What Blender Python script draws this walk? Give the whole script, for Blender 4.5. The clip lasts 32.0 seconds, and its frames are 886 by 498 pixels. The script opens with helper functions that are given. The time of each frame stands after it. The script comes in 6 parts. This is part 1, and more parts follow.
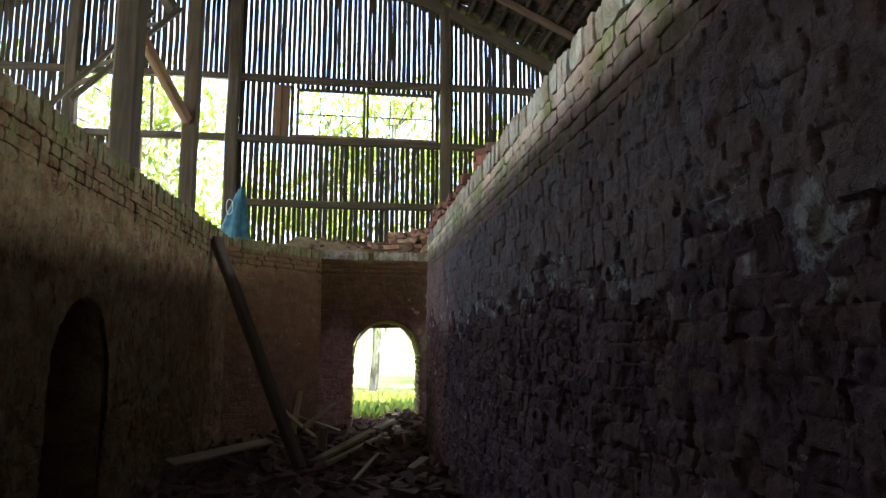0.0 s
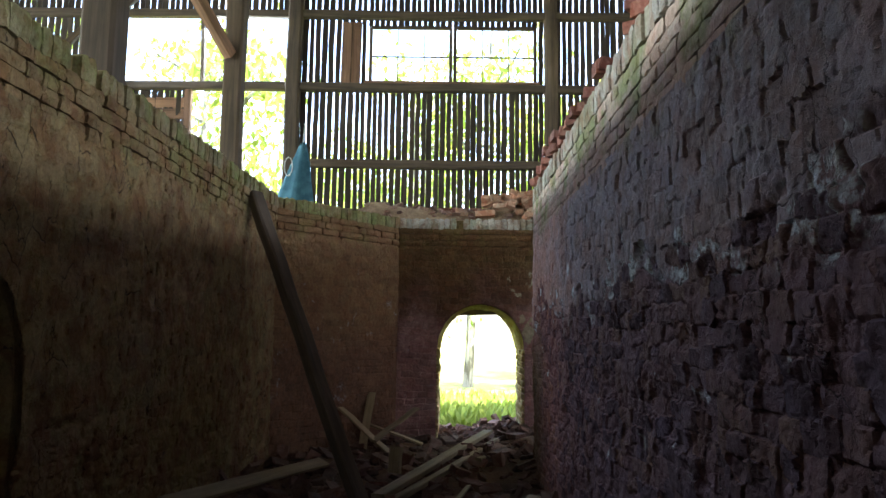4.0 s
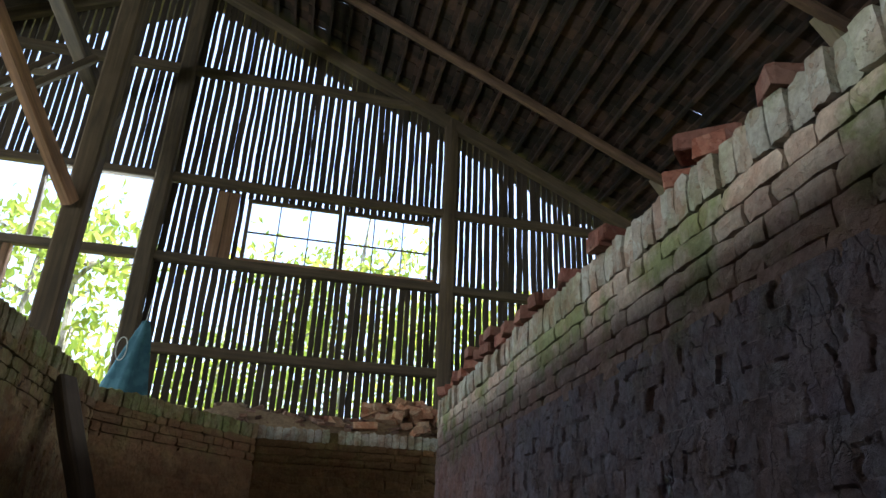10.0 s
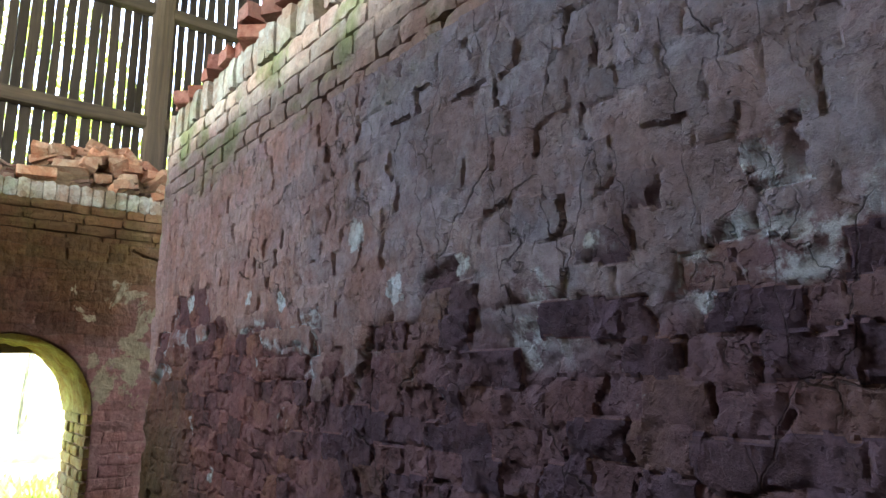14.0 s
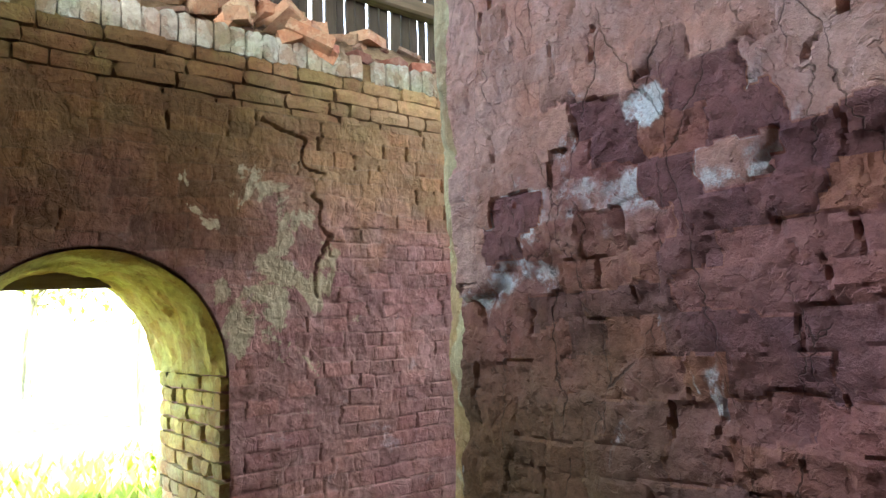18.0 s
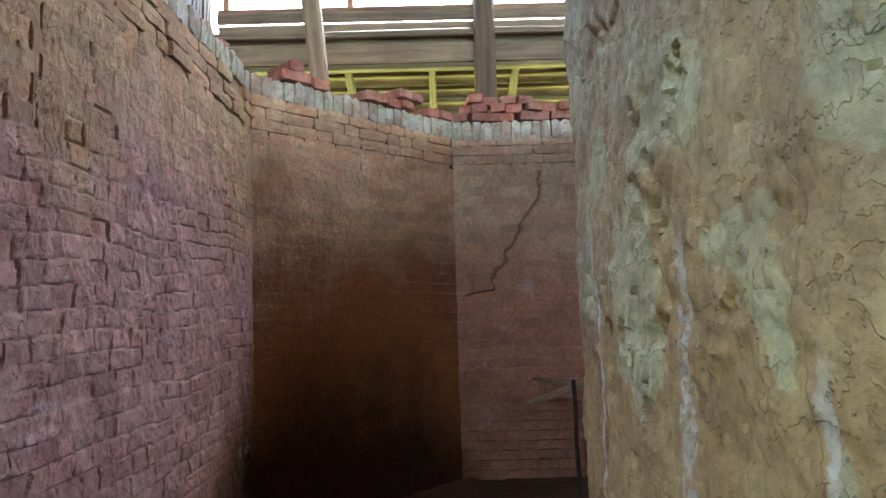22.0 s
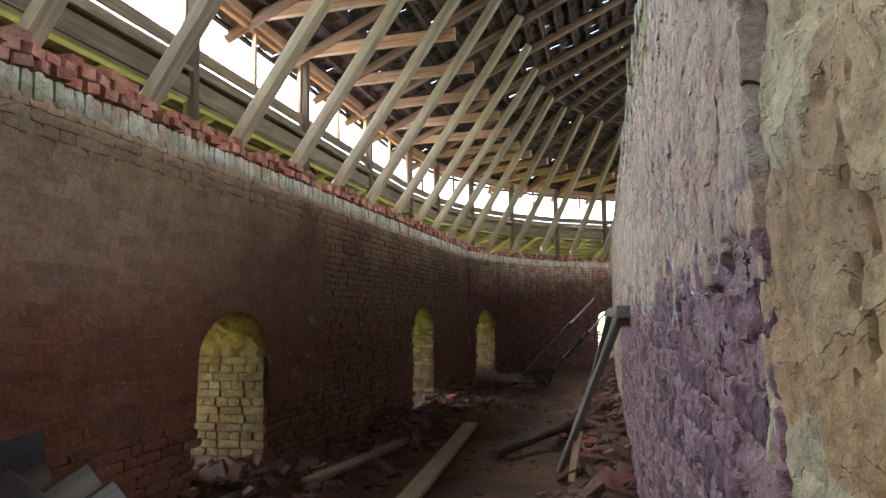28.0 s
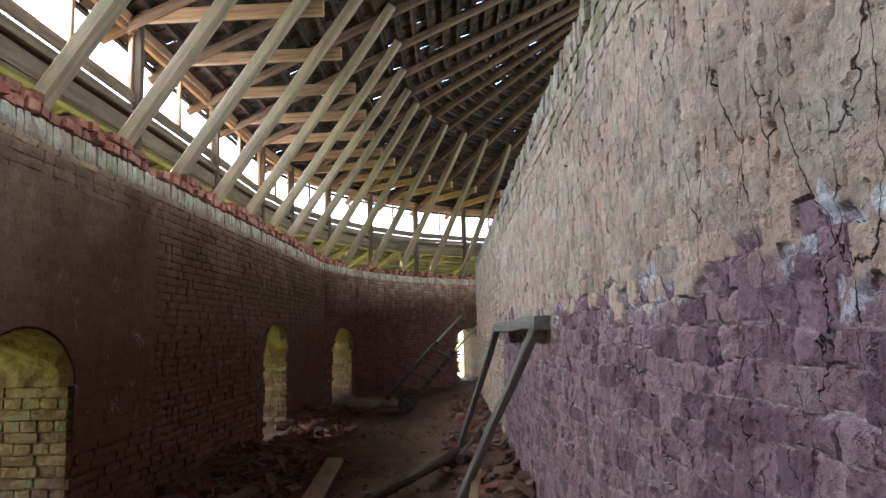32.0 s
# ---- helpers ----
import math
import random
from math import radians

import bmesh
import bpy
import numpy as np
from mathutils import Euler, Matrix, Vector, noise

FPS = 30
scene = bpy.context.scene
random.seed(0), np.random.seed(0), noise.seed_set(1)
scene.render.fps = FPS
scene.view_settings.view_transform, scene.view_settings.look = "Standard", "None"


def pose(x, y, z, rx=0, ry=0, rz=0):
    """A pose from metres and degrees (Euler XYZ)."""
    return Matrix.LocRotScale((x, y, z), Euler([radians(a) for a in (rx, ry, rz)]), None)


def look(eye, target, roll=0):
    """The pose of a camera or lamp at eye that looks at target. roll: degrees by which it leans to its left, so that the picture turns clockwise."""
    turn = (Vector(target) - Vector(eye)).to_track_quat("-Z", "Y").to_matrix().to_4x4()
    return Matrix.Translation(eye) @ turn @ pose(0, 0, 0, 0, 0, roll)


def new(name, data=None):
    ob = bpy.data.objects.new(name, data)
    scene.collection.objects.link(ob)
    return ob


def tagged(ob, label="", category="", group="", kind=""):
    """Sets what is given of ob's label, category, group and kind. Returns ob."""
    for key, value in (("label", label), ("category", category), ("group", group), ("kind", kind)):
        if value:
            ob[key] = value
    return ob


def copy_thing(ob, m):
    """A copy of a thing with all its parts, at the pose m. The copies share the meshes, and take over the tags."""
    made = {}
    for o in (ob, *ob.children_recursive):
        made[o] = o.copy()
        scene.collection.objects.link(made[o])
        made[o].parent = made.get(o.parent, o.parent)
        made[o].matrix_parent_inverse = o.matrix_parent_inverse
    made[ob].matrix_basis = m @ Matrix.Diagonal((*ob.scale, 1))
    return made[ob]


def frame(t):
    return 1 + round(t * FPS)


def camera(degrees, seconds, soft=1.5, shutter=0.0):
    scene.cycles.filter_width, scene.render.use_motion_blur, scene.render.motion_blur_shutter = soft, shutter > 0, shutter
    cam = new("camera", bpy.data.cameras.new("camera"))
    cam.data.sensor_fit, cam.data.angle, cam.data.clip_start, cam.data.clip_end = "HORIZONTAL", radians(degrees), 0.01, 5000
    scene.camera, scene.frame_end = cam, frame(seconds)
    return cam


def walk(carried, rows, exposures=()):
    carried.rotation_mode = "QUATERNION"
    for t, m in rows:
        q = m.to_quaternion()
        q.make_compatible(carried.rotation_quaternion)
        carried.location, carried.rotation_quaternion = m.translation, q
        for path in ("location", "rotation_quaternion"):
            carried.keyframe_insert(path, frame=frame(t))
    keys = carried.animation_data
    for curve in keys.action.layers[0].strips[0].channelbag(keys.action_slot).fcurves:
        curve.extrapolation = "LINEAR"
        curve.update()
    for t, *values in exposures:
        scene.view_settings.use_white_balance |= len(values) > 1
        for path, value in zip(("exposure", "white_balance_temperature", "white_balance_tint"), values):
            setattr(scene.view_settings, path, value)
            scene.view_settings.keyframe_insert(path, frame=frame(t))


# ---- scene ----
cam = camera(65.0, 32.0)
METRES, EYE, TILT, LEAN, TURN = 14.0, 1.4, 0.0, 0.0, -7.4
ROWS = [
    (0.0, 0.0, 0.0, 0.0, -0.05, 7.43, -0.36),
    (0.5, 0.0024, 0.0151, -0.0016, -3.06, 5.12, 0.78),
    (1.0, 0.0031, 0.0424, -0.003, -2.04, 3.98, 0.79),
    (1.5, 0.003, 0.0616, -0.0025, 3.32, 3.41, -0.26),
    (2.0, 0.0018, 0.0838, -0.003, 3.42, 3.17, -0.14),
    (2.5, 0.0036, 0.1066, -0.0042, 3.39, 3.15, -0.04),
    (3.0, 0.0039, 0.1275, 0.0012, 6.55, 6.03, -0.29),
    (3.5, -0.0033, 0.1428, -0.0009, 8.61, 6.77, -0.81),
    (5.5, -0.0302, 0.2126, -0.005, 3.42, 4.11, -0.83),
    (6.0, -0.0386, 0.2295, -0.007, 5.31, -1.08, -0.41),
    (6.5, -0.0409, 0.2452, -0.0044, 7.09, 0.46, -0.88),
    (7.0, -0.0435, 0.2484, -0.0038, 8.31, 1.45, -1.58),
    (7.5, -0.0446, 0.2485, -0.0033, 8.34, 1.58, -1.54),
    (8.0, -0.0434, 0.2485, 0.003, 6.75, 5.8, -1.38),
    (8.5, -0.0435, 0.2467, 0.0071, 4.26, 13.78, -1.12),
    (9.0, -0.0439, 0.2453, 0.0109, 2.4, 18.32, -1.78),
    (9.5, -0.0443, 0.244, 0.0129, 0.9, 21.23, -1.86),
    (10.0, -0.0437, 0.2477, 0.0146, -5.13, 24.07, -2.24),
    (10.5, -0.0424, 0.2622, 0.0144, -8.62, 24.93, -2.46),
    (11.0, -0.0416, 0.2764, 0.012, -10.35, 24.21, -2.83),
    (11.5, -0.0442, 0.2963, 0.0111, -13.8, 22.32, -2.7),
    (12.0, -0.0471, 0.3134, 0.0078, -15.2, 20.5, -1.09),
    (12.5, -0.0492, 0.3353, 0.0065, -13.14, 18.31, 0.17),
    (13.0, -0.0482, 0.3505, 0.0047, -13.47, 17.45, -0.87),
    (13.5, -0.0481, 0.3618, 0.0014, -26.8, 13.95, -2.59),
    (15.5, -0.0654, 0.425, -0.0022, -33.06, 6.66, 1.0),
    (16.0, -0.068, 0.4481, -0.0026, -32.94, 4.35, 1.41),
    (16.5, -0.0734, 0.4697, -0.0033, -30.78, 5.19, 0.96),
    (17.0, -0.0753, 0.4981, -0.0038, -30.14, 6.33, 1.17),
    (17.5, -0.076, 0.5183, -0.0044, -30.46, 6.54, 1.45),
    (18.0, -0.0788, 0.5403, -0.0046, -31.62, 6.22, 2.39),
    (18.5, -0.0788, 0.5551, -0.004, -32.07, 4.9, 2.23),
    (19.0, -0.075, 0.58, -0.0052, -32.22, 4.94, 2.23),
    (19.5, -0.0725, 0.5934, -0.0044, -33.9, 4.89, 2.29),
    (20.0, -0.0772, 0.6104, -0.0076, -44.19, 5.1, 4.63),
    (20.5, -0.0807, 0.6279, -0.0067, -55.47, 5.74, 1.07),
    (21.0, -0.0765, 0.6443, -0.0051, -65.93, 6.59, 0.52),
    (21.5, -0.0703, 0.657, -0.0059, -72.85, 5.55, 1.48),
    (22.0, -0.0599, 0.67, -0.0057, -82.65, 4.38, 1.49),
    (22.5, -0.0527, 0.6797, -0.0043, -91.8, 4.09, 1.65),
    (23.0, -0.0381, 0.6875, -0.0069, -94.82, 3.45, 1.33),
    (23.5, -0.0197, 0.6937, -0.0059, -98.52, 6.26, 2.62),
    (24.0, -0.0047, 0.6971, -0.0073, -108.01, 5.36, 2.44),
    (24.5, 0.012, 0.7036, -0.0049, -118.95, 6.08, -0.01),
    (26.5, 0.0702, 0.7087, -0.0015, -138.28, 1.99, 0.79),
    (27.0, 0.0805, 0.7077, -0.0029, -141.97, 2.49, -0.04),
    (27.5, 0.0921, 0.7091, -0.003, -150.18, 4.54, 0.08),
    (28.0, 0.1006, 0.7102, -0.0022, -159.22, 5.34, 0.84),
    (28.5, 0.1135, 0.7076, -0.0034, -166.73, 6.58, 0.78),
    (29.0, 0.1263, 0.7057, -0.0017, -171.31, 7.2, 1.31),
    (29.5, 0.1387, 0.7072, -0.0036, -175.13, 6.07, 1.8),
    (30.0, 0.1444, 0.7041, -0.0022, -174.61, 5.65, 2.17),
    (30.5, 0.1427, 0.6889, -0.0016, -172.66, 8.82, 1.44),
    (31.0, 0.1424, 0.6754, -0.0025, -171.84, 9.85, 0.08),
    (31.5, 0.1415, 0.6602, -0.0039, -171.89, 7.86, 0.55),
    (32.0, 0.1408, 0.6413, -0.0055, -171.84, 6.83, 1.24),
]

# exposure follows the clip's own automatic exposure
EXPO = [(0, 3.3, 6400, 10), (1, 3.92, 6500, 10), (3.5, 3.95, 6300, 10), (4.6, 3.3, 6300, 10), (5.5, 3.1, 6300, 10), (6, 4.05, 6200, 10), (8, 4.5, 6300, 10), (8.6, 3.6, 6400, 10), (9.4, 2.6, 6400, 10), (10.5, 2.62, 6500, 10), (12, 3.6, 6600, 10), (13, 4.15, 6600, 10), (15.5, 5.25, 6500, 10), (17, 5.2, 6700, 10), (19, 5.05, 6500, 10), (20, 4.9, 6300, 10), (21, 4.5, 6100, 10), (22, 4.6, 5900, 10), (23, 5.1, 5700, 10), (24.5, 5.0, 5500, 10), (26.5, 4.8, 6400, 10), (28, 3.9, 6500, 10), (29.5, 3.9, 6900, 10), (32, 3.85, 6300, 10)]


def up_axis():
    return pose(0, 0, EYE, TILT, LEAN, TURN)


walk(cam, [(t, up_axis() @ pose(METRES * x, METRES * y, METRES * z, 90 + pitch, roll, yaw)) for t, x, y, z, yaw, pitch, roll in ROWS], EXPO)

# ---- daylight ----
SUN_EL, SUN_DIR = 60.0, (0.93, -0.36)
world = bpy.data.worlds.new("sky")
scene.world = world
world.use_nodes = True
wn = world.node_tree
sky = wn.nodes.new("ShaderNodeTexSky")
sky.sky_type = "NISHITA"
sky.sun_disc = False
sky.dust_density = 3.0
sky.sun_elevation = radians(SUN_EL)
sky.sun_rotation = math.atan2(SUN_DIR[0], SUN_DIR[1])
wn.links.new(sky.outputs[0], wn.nodes["Background"].inputs[0])
wn.nodes["Background"].inputs[1].default_value = 0.15
sun = new("sun", bpy.data.lights.new("sun", "SUN"))
sun.data.energy = 5.0
sun.data.angle = radians(0.5)
sun.data.color = (1.0, 0.95, 0.86)
_h = math.cos(radians(SUN_EL))
sun.matrix_world = look((SUN_DIR[0] * _h * 60, SUN_DIR[1] * _h * 60, math.sin(radians(SUN_EL)) * 60), (0, 0, 0))


# added lamps boosting sky light: gable opening, unseen slot beyond the west wall, clerestory
def opening_light(at, width, height, energy, towards, tint=(0.80, 0.90, 1.0)):
    lamp = new("opening_light", bpy.data.lights.new("opening_light", "AREA"))
    lamp.data.shape = "RECTANGLE"
    lamp.data.size, lamp.data.size_y = width, height
    lamp.data.energy = energy
    lamp.data.color = tint
    lamp.matrix_world = look(at, towards)


opening_light((-10.45, 1.0, 3.36), 20.0, 0.8, 170.0, (0.95, 1.0, 2.4), (0.88, 0.96, 1.0))
opening_light((6.68, 3.9, 4.38), 14.8, 0.6, 34.0, (2.5, 3.9, 2.9))
opening_light((-3.25, 11.62, 5.22), 2.3, 0.9, 21.0, (-0.2, 5.5, 2.4), (0.70, 0.86, 1.0))


# ---- material building blocks ----
class Mat:
    """A node material with short calls for its pieces."""

    def __init__(self, name, rough=0.9, metal=0.0):
        self.m = bpy.data.materials.new(name)
        self.m.use_nodes = True
        self.t = self.m.node_tree
        self.b = self.t.nodes["Principled BSDF"]
        self.b.inputs["Roughness"].default_value = rough
        self.b.inputs["Metallic"].default_value = metal
        self.b.inputs["Specular IOR Level"].default_value = 0.3
        self.pos = self.t.nodes.new("ShaderNodeNewGeometry").outputs["Position"]

    def put(self, node, slot, v):
        if isinstance(v, bpy.types.NodeSocket):
            self.t.links.new(v, node.inputs[slot])
        else:
            node.inputs[slot].default_value = v if not isinstance(v, tuple) or len(v) == 4 or node.inputs[slot].type == "VECTOR" else (*v, 1)

    def math(self, op, a, b=0.0, clamp=False):
        n = self.t.nodes.new("ShaderNodeMath")
        n.operation = op
        n.use_clamp = clamp
        self.put(n, 0, a)
        self.put(n, 1, b)
        return n.outputs[0]

    def noise(self, scale, detail=4.0, rough=0.6, vec=None, dist=0.0):
        n = self.t.nodes.new("ShaderNodeTexNoise")
        self.t.links.new(vec or self.pos, n.inputs["Vector"])
        n.inputs["Scale"].default_value = scale
        n.inputs["Detail"].default_value = detail
        n.inputs["Roughness"].default_value = rough
        n.inputs["Distortion"].default_value = dist
        return n.outputs["Fac"]

    def voronoi(self, scale, feature="F1", vec=None, out="Distance"):
        n = self.t.nodes.new("ShaderNodeTexVoronoi")
        n.feature = feature
        self.t.links.new(vec or self.pos, n.inputs["Vector"])
        n.inputs["Scale"].default_value = scale
        return n.outputs[out]

    def stretch(self, x, y, z, vec=None, rot=(0, 0, 0)):
        n = self.t.nodes.new("ShaderNodeMapping")
        self.t.links.new(vec or self.pos, n.inputs["Vector"])
        n.inputs["Scale"].default_value = (x, y, z)
        n.inputs["Rotation"].default_value = rot
        return n.outputs[0]

    def local(self):
        return self.t.nodes.new("ShaderNodeTexCoord").outputs["Object"]

    def axis(self, i, vec=None):
        n = self.t.nodes.new("ShaderNodeSeparateXYZ")
        self.t.links.new(vec or self.pos, n.inputs[0])
        return n.outputs[i]

    def span(self, v, a, b, c=0.0, d=1.0):
        n = self.t.nodes.new("ShaderNodeMapRange")
        n.interpolation_type = "SMOOTHSTEP"
        for i, q in enumerate((v, a, b, c, d)):
            self.put(n, i, q)
        return n.outputs[0]

    def mix(self, f, a, b, how="MIX"):
        n = self.t.nodes.new("ShaderNodeMix")
        n.data_type = "RGBA"
        n.blend_type = how
        self.put(n, 0, f)
        self.put(n, 6, a)
        self.put(n, 7, b)
        return n.outputs[2]

    def ramp(self, f, *stops):
        n = self.t.nodes.new("ShaderNodeValToRGB")
        e = n.color_ramp.elements
        while len(e) < len(stops):
            e.new(0.5)
        for q, (p, c) in zip(e, stops):
            q.position, q.color = p, (*c, 1)
        self.t.links.new(f, n.inputs[0])
        return n.outputs[0]

    def rand(self):
        """A number for each piece, an object of its own or an island of a joined mesh."""
        a = self.t.nodes.new("ShaderNodeObjectInfo").outputs["Random"]
        b = self.t.nodes.new("ShaderNodeNewGeometry").outputs["Random Per Island"]
        c = self.t.nodes.new("ShaderNodeAttribute")
        c.attribute_name = "cell"
        return self.math("FRACT", self.math("ADD", self.math("ADD", a, b), c.outputs["Fac"]))

    def done(self, colour, height=None, depth=0.01, strength=1.0, rough=None):
        self.put(self.b, "Base Color", colour)
        if rough is not None:
            self.put(self.b, "Roughness", rough)
        if height is not None:
            n = self.t.nodes.new("ShaderNodeBump")
            n.inputs["Strength"].default_value = strength
            n.inputs["Distance"].default_value = depth
            self.t.links.new(height, n.inputs["Height"])
            self.t.links.new(n.outputs[0], self.b.inputs["Normal"])
        return self.m


def brick_material(name, low, low2, high, high2, z0, z1, salt=0.0, salt_z=(1.0, 2.1), moss=0.0, vary=0.25, soot_shade=None, lumps=0.006, plaster=None, glaze=0.0, damp_shade=None, drips=None, foot=None, crackle=0.0, sway=1.7, flaky=1.0, blooms=(), lime=None, runs=(), grey=None, flaked=None, smoke=None, soft=0.025, mortar=None):
    """Old kiln brick: fired tones below, lime-washed tones above, with salt, moss, sooty stains and painted shade."""
    k = Mat(name, 0.92)
    z = k.axis(2)
    big = k.noise(1.1, 4, 0.62)
    mid = k.noise(4.5, 6, 0.68)
    fine = k.noise(38, 6, 0.72)
    r = k.rand()
    lowc = k.mix(k.span(mid, 0.4, 0.62), low, low2)
    highc = k.mix(k.span(mid, 0.42, 0.6), high, high2)
    edge = k.math("ADD", z, k.math("MULTIPLY", k.math("SUBTRACT", big, 0.5), sway))
    edge = k.math("ADD", edge, k.math("MULTIPLY", k.math("SUBTRACT", mid, 0.5), 0.7))
    if flaked:
        # the fired slip has come off where the skin's own field says so; bricks below differ one by one
        own = k.t.nodes.new("ShaderNodeAttribute")
        own.attribute_name = "bare"
        gone = k.math("ADD", own.outputs["Fac"], k.math("MULTIPLY", k.math("SUBTRACT", k.noise(24, 5, 0.7), 0.5), 0.14))
        each = k.math("ADD", r, k.math("MULTIPLY", k.math("SUBTRACT", k.noise(2.3, 4, 0.65), 0.5), 1.5))
        lowc = k.mix(k.span(mid, 0.38, 0.62, 0.0, 0.45), k.ramp(k.math("ADD", k.math("MULTIPLY", each, 0.62), 0.17), (0.15, low2), (0.45, low), (0.62, low), (0.9, flaked)), k.mix(0.5, low2, low))
        c = k.mix(k.span(gone, 0.505 - soft, 0.505 + soft), highc, lowc)
    else:
        c = k.mix(k.span(edge, z0, z1), lowc, highc)
    tone = k.ramp(r, (0.0, (1 - vary, 1 - vary, 1 - vary)), (0.45, (1, 1, 1)), (0.8, (1.0 + vary * 0.5, 1.0 + vary * 0.2, 1.0)), (1.0, (1 - vary * 0.6, 1 - vary * 0.9, 1 - vary * 0.7)))
    c = k.mix(0.85, c, tone, "MULTIPLY")
    if mortar:
        jo = k.t.nodes.new("ShaderNodeAttribute")
        jo.attribute_name = "joint"
        jm = k.math("MULTIPLY", k.span(jo.outputs["Fac"], 0.5, 0.95), k.span(k.noise(4.0, 5, 0.7), 0.40, 0.58))
        if flaked:
            jm = k.math("MULTIPLY", jm, k.span(gone, 0.5, 0.56))
        c = k.mix(k.math("MULTIPLY", jm, mortar[1]), c, mortar[0])
    if plaster:
        own = k.t.nodes.new("ShaderNodeAttribute")
        own.attribute_name = "bare"
        pn = k.math("ADD", own.outputs["Fac"], k.math("MULTIPLY", k.math("SUBTRACT", k.noise(26, 4, 0.7), 0.5), 0.05))
        c = k.mix(k.span(pn, plaster[1] - 0.012, plaster[1] + 0.012, 0.92, 0.0), c, k.mix(k.span(mid, 0.4, 0.62), plaster[0], plaster[2]))
    if soot_shade:
        # soot and corner shade painted together, brown above and black at the foot
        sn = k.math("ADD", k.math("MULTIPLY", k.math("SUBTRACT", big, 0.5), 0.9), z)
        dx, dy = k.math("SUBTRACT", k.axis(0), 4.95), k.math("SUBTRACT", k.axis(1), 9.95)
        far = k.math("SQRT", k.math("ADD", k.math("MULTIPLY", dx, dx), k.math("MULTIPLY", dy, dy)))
        sn = k.math("ADD", sn, k.math("MULTIPLY", k.math("MAXIMUM", k.math("SUBTRACT", far, 0.55), 0.0), soot_shade[4]))
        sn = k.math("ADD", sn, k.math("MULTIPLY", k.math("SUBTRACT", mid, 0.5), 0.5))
        c = k.mix(k.math("MULTIPLY", k.span(sn, soot_shade[0], soot_shade[1], 1.0, 0.0), soot_shade[2]), c, soot_shade[3])
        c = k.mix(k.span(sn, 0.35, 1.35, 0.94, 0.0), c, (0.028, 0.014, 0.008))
    if damp_shade:
        # brown damp towards one wall end; on the east wall it paints shade
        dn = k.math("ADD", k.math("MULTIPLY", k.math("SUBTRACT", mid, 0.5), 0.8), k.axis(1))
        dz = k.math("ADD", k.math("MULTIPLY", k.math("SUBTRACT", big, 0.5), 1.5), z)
        c = k.mix(k.math("MULTIPLY", k.span(dn, min(damp_shade[:2]), max(damp_shade[:2]), *((0.0, 1.0) if damp_shade[0] < damp_shade[1] else (1.0, 0.0))), k.span(dz, damp_shade[3] if len(damp_shade) > 3 else 1.0, damp_shade[4] if len(damp_shade) > 3 else 1.7, 0.85, 0.0)), c, damp_shade[2])
    if grey:
        gy = k.math("ADD", k.axis(1), k.math("ADD", k.math("MULTIPLY", k.math("SUBTRACT", big, 0.5), 2.0), k.math("MULTIPLY", k.math("SUBTRACT", mid, 0.5), 1.2)))
        c = k.mix(k.span(gy, grey[0], grey[1], 1.0, 0.0), c, k.mix(1.0, c, grey[2], "MULTIPLY"))
    if smoke:
        # brown smoke stain over the doorway
        sx = k.math("ADD", k.math("SUBTRACT", k.axis(0), k.math("MULTIPLY", k.math("SUBTRACT", z, 1.9), 0.5)), k.math("MULTIPLY", k.math("SUBTRACT", k.noise(2.0, 5, 0.65), 0.5), 1.6))
        sz = k.math("ADD", z, k.math("MULTIPLY", k.math("SUBTRACT", mid, 0.5), 0.8))
        c = k.mix(k.math("MULTIPLY", k.span(sx, smoke[0], smoke[1], 1.0, 0.0), k.span(sz, 1.2, 1.7)), c, k.mix(1.0, c, smoke[2], "MULTIPLY"))
    if foot:
        fz = k.math("ADD", z, k.math("MULTIPLY", k.math("SUBTRACT", k.noise(2.6, 6, 0.65), 0.5), 1.1))
        c = k.mix(k.span(fz, foot[0] - 0.03, foot[0] + 0.05, 1.0, 0.0), c, foot[1])
    if drips:
        dv = k.noise(1.0, 3, 0.6, vec=k.stretch(drips[0], drips[0], 0.45), dist=0.3)
        dm = k.math("MULTIPLY", k.span(dv, 0.64, 0.70), k.span(k.noise(31, 4, 0.7), 0.4, 0.56))
        c = k.mix(k.math("MULTIPLY", dm, k.span(z, drips[1], drips[1] + 0.5, 0.95, 0.0)), c, (0.68, 0.67, 0.64))
    if moss:
        mn = k.noise(3.3, 5, 0.6)
        mm = k.math("MULTIPLY", k.span(mn, 0.46, 0.62), k.span(z, 2.05, 2.5))
        c = k.mix(k.math("MULTIPLY", mm, moss), c, (0.20, 0.26, 0.07))
    if salt:
        sv = k.noise(5.2, 5, 0.6, dist=0.8)
        s2 = k.noise(23, 4, 0.7)
        band = k.math("MULTIPLY", k.span(z, salt_z[0] - 0.35, salt_z[0] + 0.15), k.span(z, salt_z[1] - 0.1, salt_z[1] + 0.25, 1.0, 0.0))
        if flaked:
            # salt creeps out along the broken rim of the slip, and lies in small blots below it
            rim = k.span(k.math("ABSOLUTE", k.math("SUBTRACT", gone, 0.52)), 0.012, 0.055, 1.0, 0.0)
            rim = k.math("MULTIPLY", rim, k.span(k.noise(2.9, 4, 0.6), 0.46, 0.56))
            blot = k.math("MULTIPLY", k.span(sv, 0.66, 0.72), k.math("MULTIPLY", k.span(gone, 0.5, 0.6), band))
            sm = k.math("MULTIPLY", k.math("MAXIMUM", rim, k.math("MULTIPLY", blot, 0.7)), k.span(s2, 0.40, 0.56))
        else:
            sm = k.math("MULTIPLY", k.math("MULTIPLY", k.span(sv, 0.6, 0.69), k.span(s2, 0.42, 0.6)), band)
